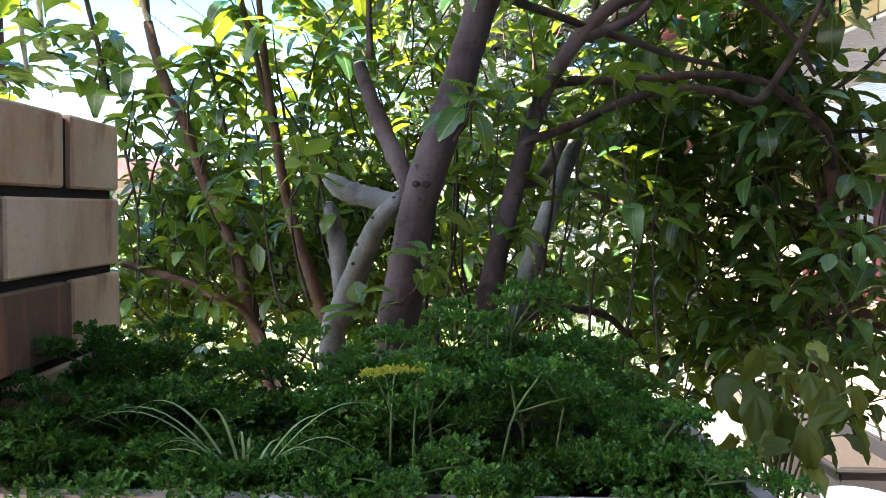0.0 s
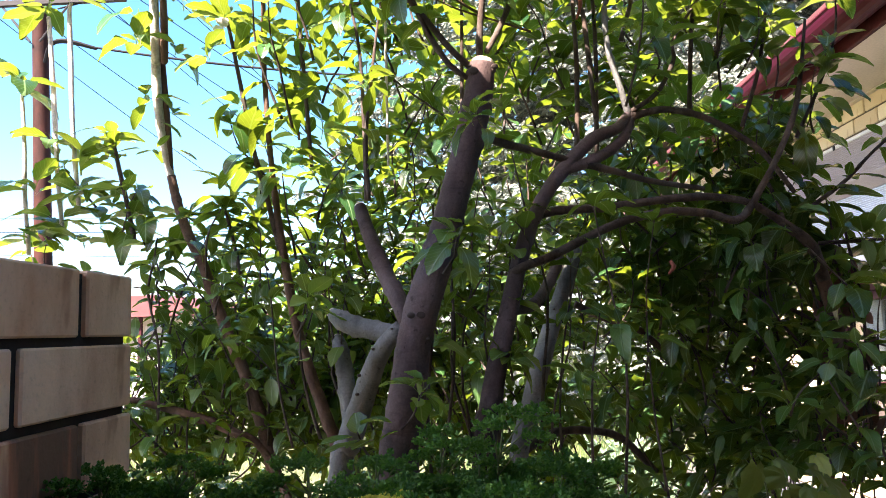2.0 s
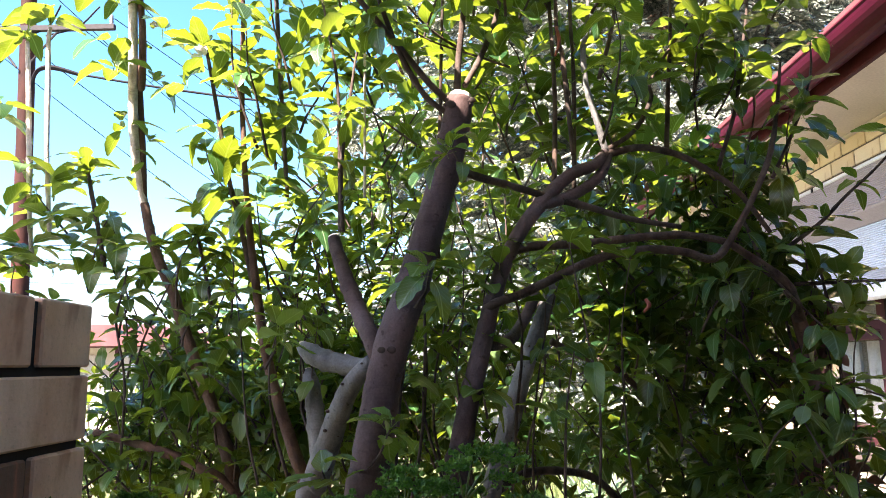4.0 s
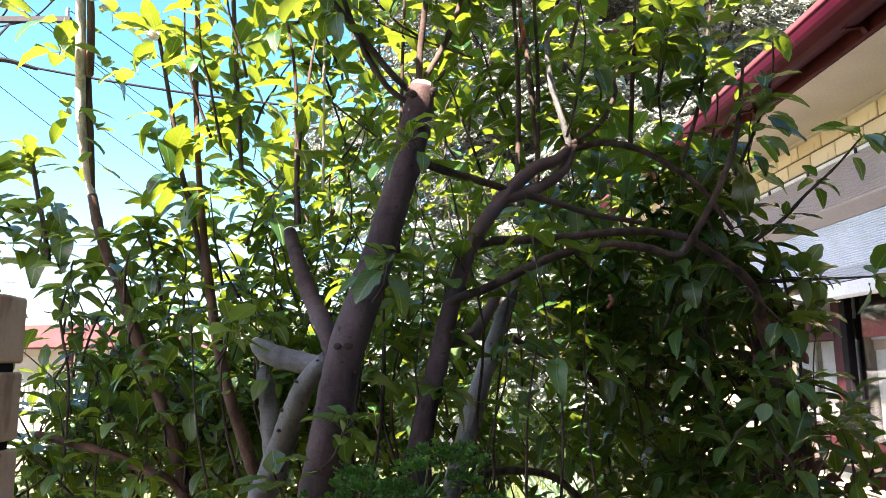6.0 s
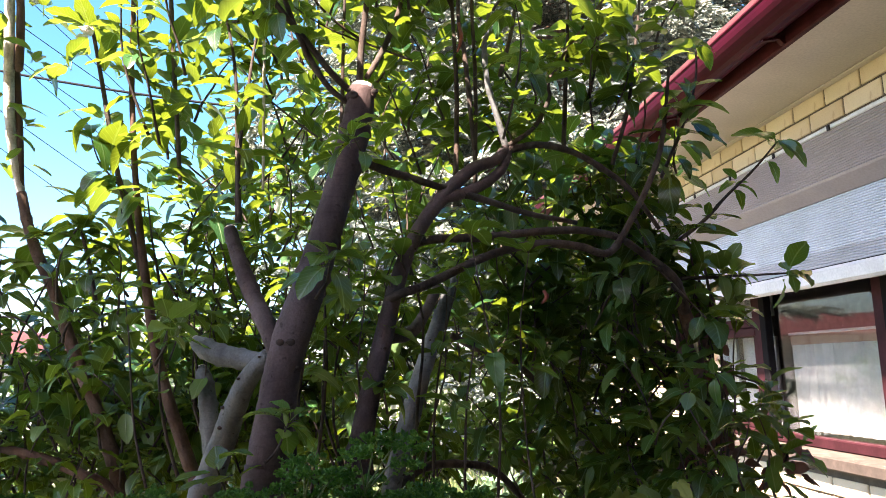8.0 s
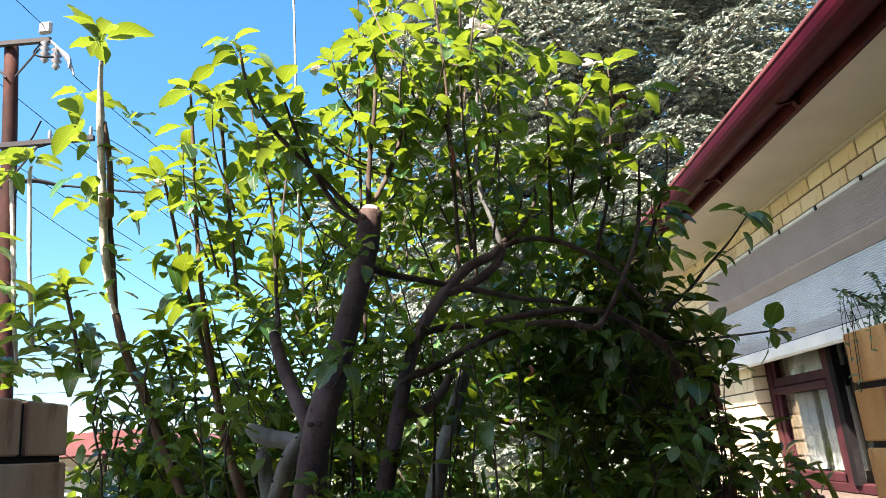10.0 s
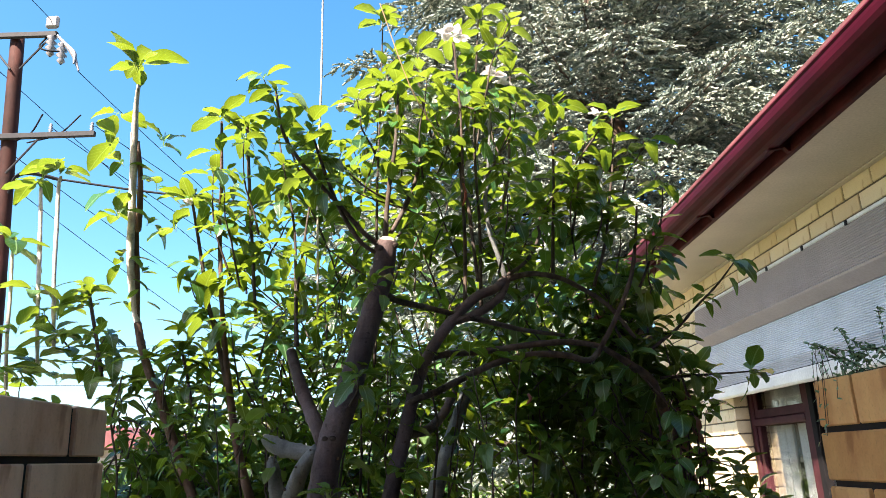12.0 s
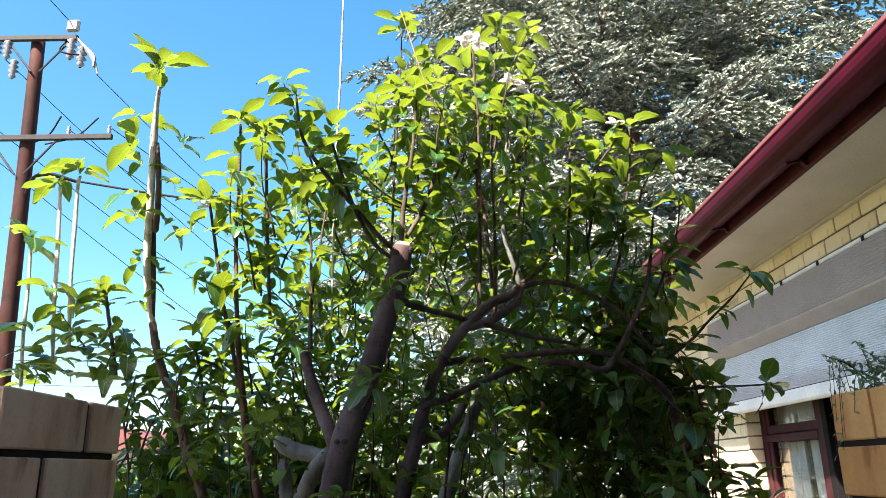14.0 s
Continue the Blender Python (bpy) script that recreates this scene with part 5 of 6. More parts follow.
for a, b, r, s in (((-8.4, 13.8, 11.3), (-10.2, 4.0, 13.5), 0.009, 0.2), ((-7.2, 13.8, 8.65), (3.0, 28.0, 4.2), 0.009, 0.3), ((-8.15, 13.8, 8.65), (1.0, 28.0, 4.2), 0.009, 0.3),
                   ((-9.7, 13.8, 8.65), (-2.0, 28.0, 3.6), 0.009, 0.3), ((-10.5, 13.8, 8.65), (-4.0, 28.0, 3.4), 0.009, 0.3), ((-7.7, 13.8, 10.0), (-1.0, 28.0, 5.2), 0.009, 0.3), ((-9.8, 13.8, 10.4), (-3.0, 28.0, 5.0), 0.009, 0.3),
                   ((-7.8, 13.8, 7.42), (3.0, 13.4, 6.1), 0.024, 0.25), ((-14, 20, 5.0), (6, 40, 8.0), 0.009, 0.2), ((-14, 20, 4.6), (6, 40, 7.3), 0.009, 0.2), ((-30, 36, 6.2), (6, 40, 5.4), 0.011, 0.2)):
    wire(a, b, r, s)


# ---------------------------------------------------------------- across the street
def far_house():
    t = thing("house", "low red-roofed house with white verandah railing", "house", (-13.4, 24, 0))
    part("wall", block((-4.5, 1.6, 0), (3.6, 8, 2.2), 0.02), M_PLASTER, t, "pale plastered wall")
    v, f = extrude_profile([(-5.2, 2.15), (4.4, 2.15), (4.4, 2.25), (3.0, 2.85), (-3.8, 2.85), (-5.2, 2.25)], -0.5, 8.6)
    part("roof", as_mesh("roof", v, f), M_ROOF, t, "low red roof")
    for x in (-4.2, -2.1, 0.0, 2.0, 3.9):
        part("post", block((x - 0.06, -0.2, 0), (x + 0.06, -0.08, 2.15), 0.01), M_FRAME, t, "dark red verandah post")
    for z in (0.35, 0.95):
        part("rail", block((-4.2, -0.18, z), (3.9, -0.12, z + 0.07), 0.01), M_WHITE, t)
    for k in range(54):
        x = -4.15 + k * 0.15
        part("baluster", block((x, -0.17, 0.1), (x + 0.05, -0.13, 1.0)), M_WHITE, t)
    for x in (-3.2, -0.8, 1.4):
        w = part("window", block((x, 1.53, 0.8), (x + 1.2, 1.63, 1.9), 0.02), M_WHITE, t)
        part("pane", block((x + 0.08, 1.51, 0.88), (x + 1.12, 1.54, 1.82)), M_GLASS, w)
    return t


far_house()


def paling_fence():
    t = thing("paling_fence", "white paling fence at the front of the yard", "fence", (0, 11.5, 0))
    for z in (0.25, 0.85):
        part("rail", block((-7, 0.02, z), (3.4, 0.06, z + 0.08), 0.005), M_WHITE, t)
    bm = bmesh.new()
    for x, y, z in ((-0.035, -0.01, 0.04), (0.035, -0.01, 0.04), (0.035, -0.01, 1.0), (0, -0.01, 1.06), (-0.035, -0.01, 1.0)):
        bm.verts.new((x, y, z))
    fc = bm.faces.new(bm.verts)
    bmesh.ops.solidify(bm, geom=[fc], thickness=0.02)
    me = bpy.data.meshes.new("paling")
    bm.to_mesh(me)
    bm.free()
    for k in range(80):
        part("paling", me, M_WHITE, t, m=pose(-6.95 + k * 0.13, 0, 0))
    return t


paling_fence()


def bush(name, label, at, size, count, leaf, mat, seed, category="shrub", thin=1.0):
    """A rounded heap of small leaves on a few stems, with an uneven outline."""
    t = thing(name, label, category, at)
    r = random.Random(seed)
    stems, hp = Heap(), Heap()
    for _ in range(9):
        a = r.uniform(0, 6.283)
        e = (math.cos(a) * size[0] * 0.6, math.sin(a) * size[1] * 0.6, size[2] * r.uniform(0.6, 0.95))
        v, f = tube([(0, 0, 0, 0.02), (e[0] * 0.4, e[1] * 0.4, e[2] * 0.6, 0.012), (*e, 0.004)], 5, 3)
        stems.add(v, f)
    part("stems", stems.mesh("stems"), M_TWIG, t)
    lobes = [(r.uniform(-0.6, 0.6), r.uniform(-0.6, 0.6), r.uniform(0.3, 0.85), r.uniform(0.25, 0.5)) for _ in range(14)]
    for _ in range(count):
        lx, ly, lz, lr = r.choice(lobes)
        d = Vector((r.gauss(0, 1), r.gauss(0, 1), r.gauss(0, 1))).normalized() * lr * r.uniform(0.5, 1.0) ** 0.5
        p = Vector(((lx + d.x) * size[0], (ly + d.y) * size[1], max(0.02, (lz + d.z * 0.6) * size[2])))
        dirn = Vector((d.x, d.y, d.z + r.uniform(-0.4, 0.6))) + Vector((r.uniform(-0.3, 0.3), r.uniform(-0.3, 0.3), 0)) * 0.5
        s = leaf * r.uniform(0.6, 1.3)
        m = frame_of(dirn, (r.uniform(-0.6, 0.6), r.uniform(-0.6, 0.6), 1)) @ Matrix.Diagonal((s * thin, s, s))
        v, f, u = LEAVES[r.randrange(8)]
        hp.add(v @ np.array(m).T + np.array(p), f, u)
    part("foliage", hp.mesh("foliage", True), mat, t)["kind"] = "stuff"
    return t


bush("shrub", "sunlit lime-green shrub by the front fence", (1.6, 9.6, 0), (1.3, 0.8, 1.3), 1600, 0.10, M_SHRUB, 1)
bush("shrub", "dark green leafy shrub beside the yard", (-3.4, 8.6, 0), (1.6, 0.9, 1.5), 2000, 0.10, M_SHRUB, 2)
bush("shrub", "rounded green shrub near the path", (-0.8, 10.2, 0), (1.4, 0.7, 1.1), 1500, 0.10, M_SHRUB, 3)
bush("feathery_herb", "soft bright green feathery herb clump", (0.42, 2.3, 0), (0.36, 0.34, 0.95), 1700, 0.085, M_SAGE, 4, "herb", 0.22)
bush("lavender_bush", "silvery grey-green lavender clump", (0.30, 3.2, 0), (0.40, 0.4, 0.55), 1400, 0.09, M_SAGE, 5, "lavender", 0.18)

# ---------------------------------------------------------------- planter and herbs on the low wall
def planter():
    t = thing("planter_trough", "pinkish grey planter trough full of parsley", "planter", (-0.285, 0.175, 0.946))
    bm = bmesh.new()
    x0, x1, y0, y1, z1, w = -0.275, 0.365, -0.158, 0.15, 0.205, 0.014
    outer = [(x0 + 0.02, y0 + 0.02), (x1 - 0.02, y0 + 0.02), (x1 - 0.02, y1 - 0.02), (x0 + 0.02, y1 - 0.02)]
    top = [(x0, y0), (x1, y0), (x1, y1), (x0, y1)]
    inn = [(x0 + w, y0 + w), (x1 - w, y0 + w), (x1 - w, y1 - w), (x0 + w, y1 - w)]
    rings = [[bm.verts.new((x, y, 0)) for x, y in outer], [bm.verts.new((x, y, z1 - 0.03)) for x, y in [(a * 0.985, b * 0.97) for a, b in top]],
             [bm.verts.new((x, y, z1 - 0.028)) for x, y in top], [bm.verts.new((x, y, z1)) for x, y in top], [bm.verts.new((x, y, z1)) for x, y in inn], [bm.verts.new((x, y, 0.02)) for x, y in inn]]
    for a, b in zip(rings, rings[1:]):
        for k in range(4):
            bm.faces.new((a[k], a[(k + 1) % 4], b[(k + 1) % 4], b[k]))
    bm.faces.new(rings[0][::-1])
    bm.faces.new(rings[-1])
    part("trough", bm, M_TROUGH, t, "pinkish grey trough with a flat rim")
    part("soil", block((x0 + w, y0 + w, 0.02), (x1 - w, y1 - w, 0.182)), M_SOIL, t)
    return t


planter()


def frill(seed):
    """One curly parsley leaflet: a crimped fan of small lobes, length 1."""
    r = random.Random(seed)
    vs, fs = [], []
    n = 9
    vs.append((0, 0, 0))
    for i in range(n):
        a = radians(-105 + 210 * i / (n - 1))
        z = 0.22 * (1 if i % 2 else -1) + r.uniform(-0.1, 0.1)
        l0 = 0.55 * (0.75 + 0.25 * math.cos(a)) * r.uniform(0.9, 1.1)
        vs.append((math.sin(a) * l0, 0.1 + math.cos(a) * l0, z * 0.5))
        l1 = l0 * 1.75
        vs.append((math.sin(a) * l1, 0.1 + math.cos(a) * l1, z + 0.18 * r.uniform(-1, 1)))
    for i in range(n - 1):
        a = 1 + i * 2
        fs += [(0, a, a + 2), (a, a + 1, a + 3, a + 2)]
    return np.array(vs), fs


FRILLS = [frill(k) for k in range(6)]


def parsley(at, height, lean, seed, mat=M_PARSLEY, heads=3, size=0.045):
    """One sprig: stalk, side stalks, and frilly heads."""
    t = thing("parsley_sprig", "curly dark green parsley sprig" if mat is M_PARSLEY else "yellowed parsley sprig on pale stalks", "parsley", at, "parsley in the trough")
    r = random.Random(seed)
    tip = Vector((lean[0], lean[1], height))
    v, f = tube([(0, 0, -0.02, 0.0015), (tip.x * 0.3, tip.y * 0.3, height * 0.55, 0.0012), (*tip, 0.0009)], 5, 4)
    stalks, head = Heap(), Heap()
    stalks.add(v, f)
    ends = [tip]
    for k in range(heads):
        a = r.uniform(0, 6.283)
        b = Vector((tip.x * 0.4, tip.y * 0.4, height * r.uniform(0.55, 0.75)))
        e = tip + Vector((math.cos(a) * size, math.sin(a) * size, r.uniform(-0.6, 0.1) * size))
        v, f = tube([(*b, 0.0010), (*(b.lerp(e, 0.6) + Vector((0, 0, 0.004))), 0.0009), (*e, 0.0007)], 4, 3)
        stalks.add(v, f)
        ends.append(e)
    for e in ends:
        for k in range(58):
            d = Vector((r.gauss(0, 1), r.gauss(0, 1), r.uniform(-0.25, 0.75))).normalized()
            p = e + Vector((d.x * size * 0.55, d.y * size * 0.55, d.z * size * 0.30)) * r.uniform(0.2, 1.0)
            s = size * r.uniform(0.08, 0.16)
            m = frame_of(d + Vector((0, 0, 0.2)), (r.uniform(-1, 1), r.uniform(-1, 1), 1.2)) @ Matrix.Diagonal((s, s, s))
            v, f = FRILLS[r.randrange(6)]
            head.add(v @ np.array(m).T + np.array(p), f)
    part("stalk", stalks.mesh("stalk", True), M_STALK, t)
    part("leaf_head", head.mesh("leaf_head"), mat, t)


r5 = random.Random(11)
for k in range(128):
    x = r5.uniform(-0.55, 0.03)
    y = r5.uniform(0.04, 0.31) if k < 84 else r5.uniform(0.035, 0.15)
    h = r5.uniform(0.01, 0.06) + 0.03 * (y / 0.31) + (r5.uniform(0.0, 0.04) if -0.24 < x < -0.06 else 0)
    if k >= 84:
        h = r5.uniform(0.004, 0.035)
    parsley((x, y, 1.132), h, (r5.uniform(-0.04, 0.04), r5.uniform(-0.04, 0.03)), k, size=r5.uniform(0.034, 0.048))
# taller sprigs that stand clear of the rest
for x, y, h, lx, ly, s in ((-0.53, 0.20, 0.112, 0.0, 0.0, 0.036), (-0.52, 0.11, 0.075, -0.01, 0.0, 0.032), (-0.115, 0.25, 0.155, 0.015, 0.0, 0.040), (-0.17, 0.22, 0.142, 0.0, 0.0, 0.040),
                           (-0.24, 0.21, 0.11, 0.0, 0.01, 0.036), (-0.05, 0.24, 0.09, 0.01, 0.01, 0.05), (0.0, 0.22, 0.06, 0.01, 0.0, 0.05), (-0.31, 0.24, 0.105, -0.01, 0.0, 0.036), (-0.47, 0.24, 0.115, 0.01, 0.0, 0.036)):
    parsley((x, y, 1.132), h, (lx, ly), int(x * -1000), heads=4, size=s)
for x in (-0.226, -0.206):
    parsley((x, 0.09, 1.132), 0.1, (0.003, 0.01), int(x * -990), M_YELLOW, 2, 0.020)


def blades():
    t = thing("grass_clump", "arching pale grassy blades among the parsley", "grass", (-0.34, 0.060, 1.136))
    r = random.Random(4)
    for k in range(15):
        a = r.uniform(-0.4, 3.5)
        L = r.uniform(0.07, 0.15)
        rows = []
        for i in range(13):
            s = i / 12
            rows.append((math.cos(a) * L * s, math.sin(a) * 0.4 * L * s - 0.02 * s, L * 0.9 * math.sin(s * 2.3) * 0.6))
        vs, fs = [], []
        for i, (x, y, z) in enumerate(rows):
            w = 0.0011 * (1 - (i / 12) ** 2) + 0.0003
            vs += [(x - w * math.sin(a), y + w * math.cos(a), z), (x, y, z - w * 0.6), (x + w * math.sin(a), y - w * math.cos(a), z)]
        for i in range(12):
            b = i * 3
            fs += [(b, b + 1, b + 4, b + 3), (b + 1, b + 2, b + 5, b + 4)]
        part("blade", as_mesh("blade", vs, fs, smooth=True), M_BLADE, t)


blades()


def big_leaf(seed, lobes=7, wavy=1.0):
    """A broad rounded leaf of width about 1, with a wavy edge."""
    r = random.Random(seed)
    vs, uv, fs = [(0, 0, 0)], [(0.5, 0)], []
    n = 16
    for ring in (0.5, 1.0):
        for k in range(n + 1):
            a = radians(-160 + 320 * k / n)
            w = ring * 0.5 * (1 + 0.07 * wavy * math.cos(a * lobes)) * (1.12 if abs(a) < 0.5 else 1)
            x, y = math.sin(a) * w, 0.36 * ring + math.cos(a) * w
            x *= 0.8
            z = -0.35 * ring * ring * (0.3 + y * y) + 0.30 * abs(x) + 0.05 * wavy * math.sin(5 * a + seed) * ring + r.uniform(-0.03, 0.03) * wavy
            vs.append((x, y, z))
            uv.append((0.5 + x * 0.5, y))
    m = n + 1
    for k in range(n):
        fs += [(0, 1 + k, 2 + k), (1 + k, 1 + m + k, 2 + m + k, 2 + k)]
    return np.array(vs), fs, np.array(uv)


def lime_plant():
    t = thing("broadleaf_plant", "drooping lime-green broadleaf plant by the pillar", "plant", (0.235, 0.42, 1.0))
    r = random.Random(8)
    shapes = [big_leaf(k, 5 + k % 3, 1.15) for k in range(6)]
    for k in range(34):
        x, y, z = r.uniform(-0.03, 0.125), r.uniform(-0.06, 0.10), r.uniform(0.03, 0.20)
        z -= 0.5 * max(0.0, abs(x - 0.06) - 0.08)
        if k % 2 == 0:
            v, f = tube([(0.05 + r.uniform(-0.02, 0.02), 0.05, -0.1, 0.002), (x * 0.6 + 0.02, y * 0.5 + 0.02, z * 0.7, 0.0015), (x, y, z, 0.001)], 5, 3)
            part("stalk", as_mesh("stalk", v, f, smooth=True), M_STALK, t)
        v, f, u = shapes[k % 6]
        s = r.uniform(0.036, 0.062)
        m = pose(x, y, z) @ frame_of((r.uniform(-0.7, 0.7), r.uniform(-0.7, 0.3), r.uniform(-1.2, 0.1)), (r.uniform(-0.9, 0.9), -0.7, r.uniform(0.2, 1.2))).to_4x4() @ Matrix.Diagonal((s * r.uniform(0.65, 0.9), s, s, 1))
        part("leaf", as_mesh("leaf", v, f, u, True), M_LIME, t, m=m)


lime_plant()


def creeper():
    t = thing("creeper", "small-leaved creeper on top of the brick pillar", "creeper", (0.755, 0.22, TOP))
    r = random.Random(21)
    stems, hp = Heap(), Heap()
    for k in range(60):
        x, y = r.uniform(-0.11, 0.2), r.uniform(-0.12, 0.14)
        up = r.uniform(0.01, 0.05) if k % 4 else r.uniform(0.05, 0.11)
        e = Vector((x + r.uniform(-0.09, 0.06), y + r.uniform(-0.05, 0.05), up))
        if k % 14 == 0:
            e = Vector((-0.128, r.uniform(0.03, 0.11), r.uniform(-0.11, -0.03)))
            x, y = -0.105, e.y
        rows = [(x, y, -0.005, 0.0007), (x * 0.5 + e.x * 0.5, y * 0.5 + e.y * 0.5, max(0.012, up * 0.7), 0.0006), (*e, 0.0004)]
        v, f = tube(rows, 4, 4)
        stems.add(v, f)
        c = spline(rows, 5)[:, :3]
        for p in c[1:]:
            for _ in range(1 if k % 14 == 0 else 3):
                d = Vector((r.gauss(0, 1), r.gauss(0, 1), r.gauss(0.2, 0.8)))
                s = r.uniform(0.006, 0.011)
                m = frame_of(d, (r.uniform(-1, 1), r.uniform(-1, 1), 1)) @ Matrix.Diagonal((s, s, s))
                vv, ff, uu = LEAVES[r.randrange(8)]
                hp.add(vv @ np.array(m).T + np.array(p), ff, uu)
    part("stem_tangle", stems.mesh("stem_tangle"), M_TWIG, t)["kind"] = "stuff"
    part("foliage", hp.mesh("foliage", True), M_SAGE, t)["kind"] = "stuff"


creeper()


def strap_leaf():
    """Yellow-green strap leaf that bends past the right-hand pillar."""
    t = thing("strap_leaf_plant", "yellow-green strap leaf growing beside the pillar", "plant", (0.56, 0.30, 0.946))
    for k, (dx, dz, b) in enumerate(((-0.025, 0.335, 0.02), (0.02, 0.26, -0.01), (-0.01, 0.22, 0.01))):
        vs, fs = [], []
        for i in range(9):
            s = i / 8
            w = 0.011 * (1 - s ** 3) + 0.0005
            x, z = dx * s * s + b * math.sin(s * 3), dz * s
            vs += [(x - w, 0, z), (x, 0.006, z), (x + w, 0, z)]
        for i in range(8):
            a = i * 3
            fs += [(a, a + 1, a + 4, a + 3), (a + 1, a + 2, a + 5, a + 4)]
        part("strap_leaf", as_mesh("strap_leaf", vs, fs, smooth=True), M_LIME, t)


strap_leaf()


def tub():
    t = thing("garden_trough", "low black plastic trough standing by the house wall", "trough", (1.74, 3.02, 0))
    bm = bmesh.new()
    rings = []
    for gx, gy, z in ((0.17, 0.40, 0.0), (0.20, 0.44, 0.27), (0.225, 0.465, 0.272), (0.225, 0.465, 0.30), (0.195, 0.435, 0.30), (0.18, 0.41, 0.20)):
        rings.append([bm.verts.new((x, y, z)) for x, y in ((-gx, -gy), (gx, -gy), (gx, gy), (-gx, gy))])
    for a, b in zip(rings, rings[1:]):
        for k in range(4):
            bm.faces.new((a[k], a[(k + 1) % 4], b[(k + 1) % 4], b[k]))
    bm.faces.new(rings[0][::-1])
    bm.faces.new(rings[-1])
    bmesh.ops.bevel(bm, geom=bm.edges[:], offset=0.008, segments=2, affect="EDGES")
    part("tub", bm, M_TUB, t)
    part("soil", block((-0.175, -0.405, 0.19), (0.175, 0.405, 0.235), 0.02), M_SOIL, t)


tub()
solid("garden_stake", block((1.46, 3.30, 0), (1.495, 3.335, 0.34), 0.006), M_STAKE, "short weathered wooden stake in the bed", "stake")
bm = bmesh.new()
bmesh.ops.create_cone(bm, cap_ends=True, segments=24, radius1=0.13, radius2=0.16, depth=0.25, matrix=Matrix.Translation((1.50, 2.32, 0.125)))
solid("blue_bucket", bm, M_BLUE, "faded blue plastic bucket on the ground", "bucket")


# ties and a cord in the tree
def tie(p, length, label):
    v, f = tube([(p[0], p[1], p[2], 0.003), (p[0] + 0.004, p[1] - 0.002, p[2] - length * 0.5, 0.0035), (p[0] - 0.004, p[1], p[2] - length, 0.002)], 6, 4, 0.15)
    solid("plant_tie", as_mesh("plant_tie", v, f, smooth=True), M_RED, label, "plant tie", "plant ties")


tie((0.071, 0.675, 1.975), 0.055, "orange-red tie round an upright twig")
tie((0.173, 0.560, 1.478), 0.02, "rusty red tie on a thin branch")
v, f = tube([(-0.102, 0.470, 2.324, 0.0013), (-0.041, 0.500, 2.133, 0.0013), (0.016, 0.560, 2.048, 0.001)], 5, 4)
part("cord", as_mesh("cord", [Vector(q) - BASE for q in v], f), M_STAKE, apple, "thin brown hanging cord")


def blossom(p, s, seed):
    t = thing("apple_blossom", "white five-petalled apple blossom cluster", "blossom", p, "apple blossoms")
    r = random.Random(seed)
    for k in range(6):
        d = Vector((r.gauss(0, 1), r.gauss(0, 1), r.uniform(0.1, 1))).normalized()
        v, f, u = big_leaf(seed + k, 1)
        part("petal", as_mesh("petal", v, f, u, True), M_PETAL, t, m=Matrix.Translation(d * s * 0.1) @ frame_of(d, (0, 0, 1)).to_4x4() @ Matrix.Diagonal((s, s, s, 1)))


for k, (p, s) in enumerate((((0.050, 0.670, 2.371), 0.03), ((0.076, 0.680, 2.366), 0.028), ((0.159, 0.690, 2.264), 0.03), ((0.177, 0.690, 2.241), 0.024), ((-0.213, 0.620, 2.154), 0.02), ((0.421, 0.750, 2.175), 0.022), ((-0.603, 0.790, 1.987), 0.022))):
    blossom(p, s, k)


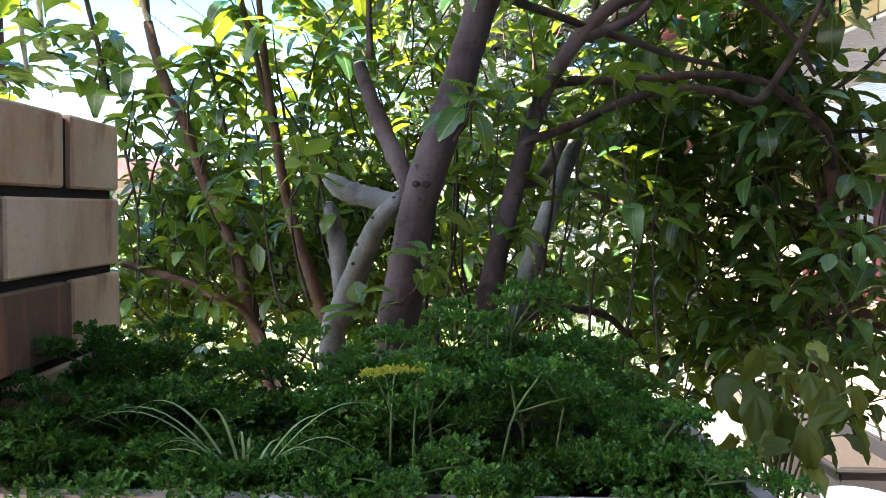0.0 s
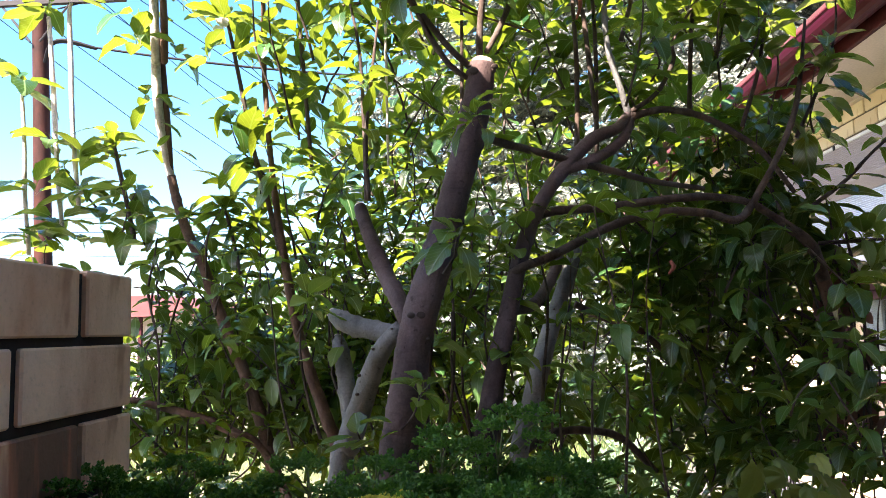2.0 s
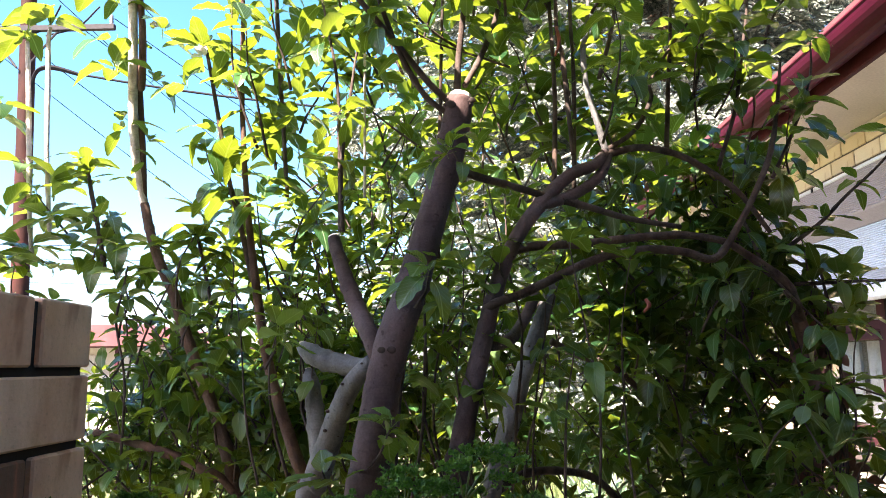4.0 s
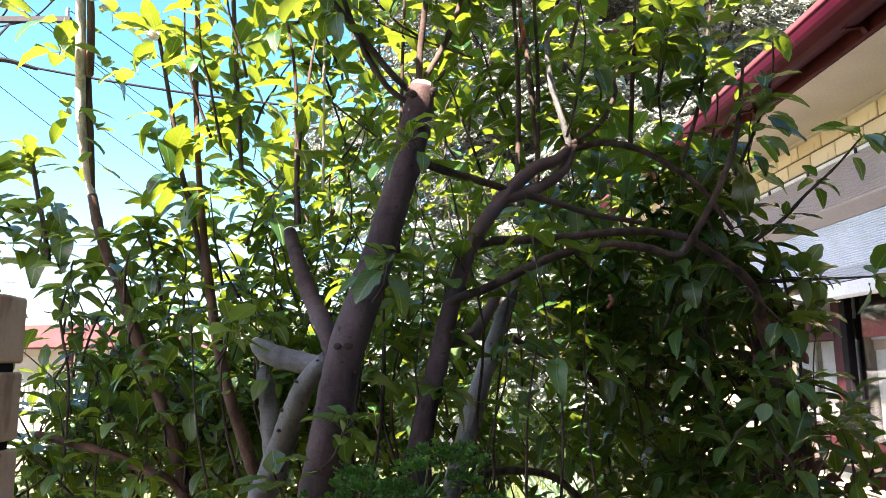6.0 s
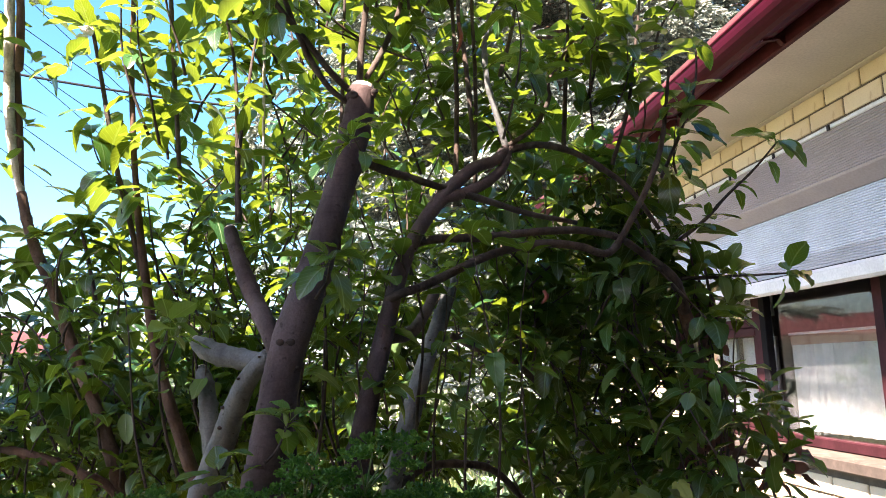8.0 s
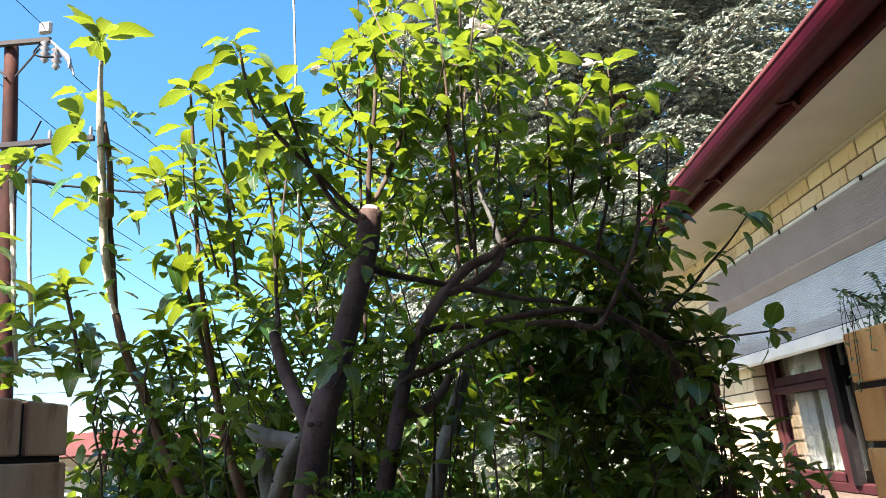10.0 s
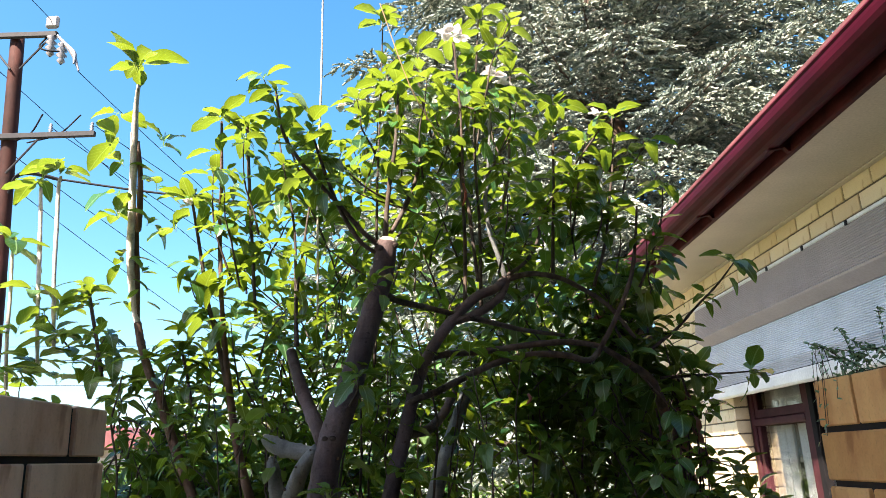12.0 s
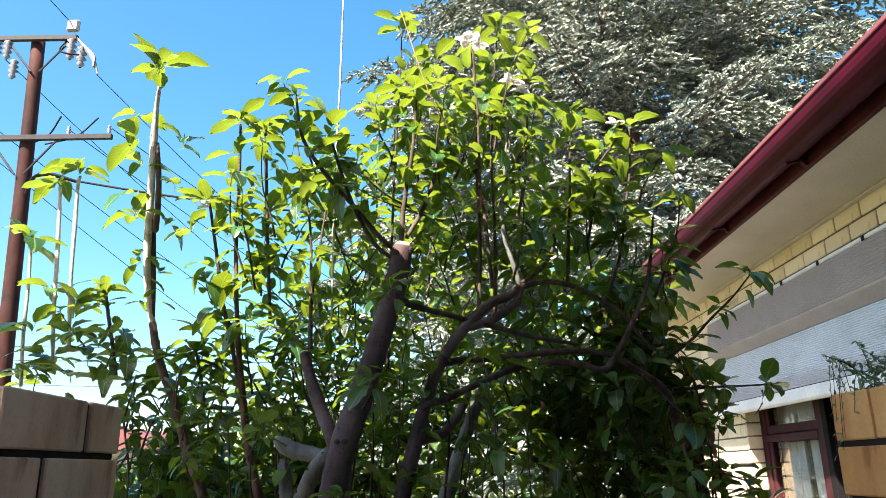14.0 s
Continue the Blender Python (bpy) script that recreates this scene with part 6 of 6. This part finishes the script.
# grass in the yard
def grass():
    r = random.Random(31)
    hp = Heap()
    for _ in range(9000):
        y = 1.6 + 8.0 * r.random() ** 1.4
        x = r.uniform(-4.5, 0.6) * (0.35 + y * 0.12)
        h = r.uniform(0.03, 0.13)
        a = r.uniform(0, 6.283)
        w, l = 0.006, r.uniform(-0.05, 0.05)
        hp.add([(x - w * math.cos(a), y - w * math.sin(a), 0), (x + w * math.cos(a), y + w * math.sin(a), 0), (x + l, y + l * 0.6, h)], [(0, 1, 2)])
    for _ in range(3500):
        x, y = r.gauss(0.75, 0.45), r.gauss(7.2, 0.9)
        h, a, l = r.uniform(0.10, 0.28), r.uniform(0, 6.283), r.uniform(-0.08, 0.08)
        hp.add([(x - 0.008 * math.cos(a), y - 0.008 * math.sin(a), 0), (x + 0.008 * math.cos(a), y + 0.008 * math.sin(a), 0), (x + l, y + l * 0.6, h)], [(0, 1, 2)])
    ob = solid("grass", hp.mesh("grass"), M_GRASS, "patchy dry green grass of the yard", "grass", kind="stuff")
    return ob


grass()

# ---------------------------------------------------------------- house bricks, last
def air_brick(a, b, z):
    """A vent brick: a frame round a lattice of small holes."""
    t = part("air_brick", block((WALL_X + 0.022, a, z), (WALL_X + 0.05, b, z + 0.076)), M_KNOT, house_wall, "perforated vent brick")
    for k in range(5):
        zz = z + 0.004 + k * 0.0155
        part("bar", block((WALL_X, a, zz - 0.004), (WALL_X + 0.024, b, zz + 0.004), 0.001), M_CREAM, t)
    for k in range(10):
        y = a + 0.005 + k * (b - a - 0.01) / 9
        part("bar", block((WALL_X + 0.002, y - 0.005, z), (WALL_X + 0.022, y + 0.005, z + 0.076), 0.001), M_CREAM, t)


rest = Heap()
box = [(0, 0, 0), (1, 0, 0), (1, 1, 0), (0, 1, 0), (0, 0, 1), (1, 0, 1), (1, 1, 1), (0, 1, 1)]
box_f = [(0, 3, 2, 1), (4, 5, 6, 7), (0, 1, 5, 4), (1, 2, 6, 5), (2, 3, 7, 6), (3, 0, 4, 7)]
brng = random.Random(3)
singles = 0
rest_low = Heap()
for a, b, z, low in wall_bricks:
    if abs(z - 2.391) < 0.01 and 3.94 < a < 3.98:
        air_brick(a, b, z)
        continue
    seen = (1.6 < a < 6.4) and (z > 2.3 or a > 3.9 or z < 0.85)
    d = brng.uniform(0, 0.002)
    if seen and singles < 300 and not low:
        part("brick", brick_mesh(round(b - a, 3), 0.05, 0.076, 0.003), M_CREAM, house_wall, m=pose(WALL_X + 0.025 + d, (a + b) / 2, z, 0, 0, 90))
        singles += 1
    else:
        q = np.array(box, dtype=float) * (0.05, b - a, 0.076) + (WALL_X + d, a, z)
        (rest_low if low else rest).add(q, box_f)
part("bricks", rest.mesh("bricks"), M_CREAM, house_wall)["kind"] = "stuff"
part("plinth_bricks", rest_low.mesh("plinth_bricks"), M_GREYBRICK, house_wall, "grey plinth courses")["kind"] = "stuff"
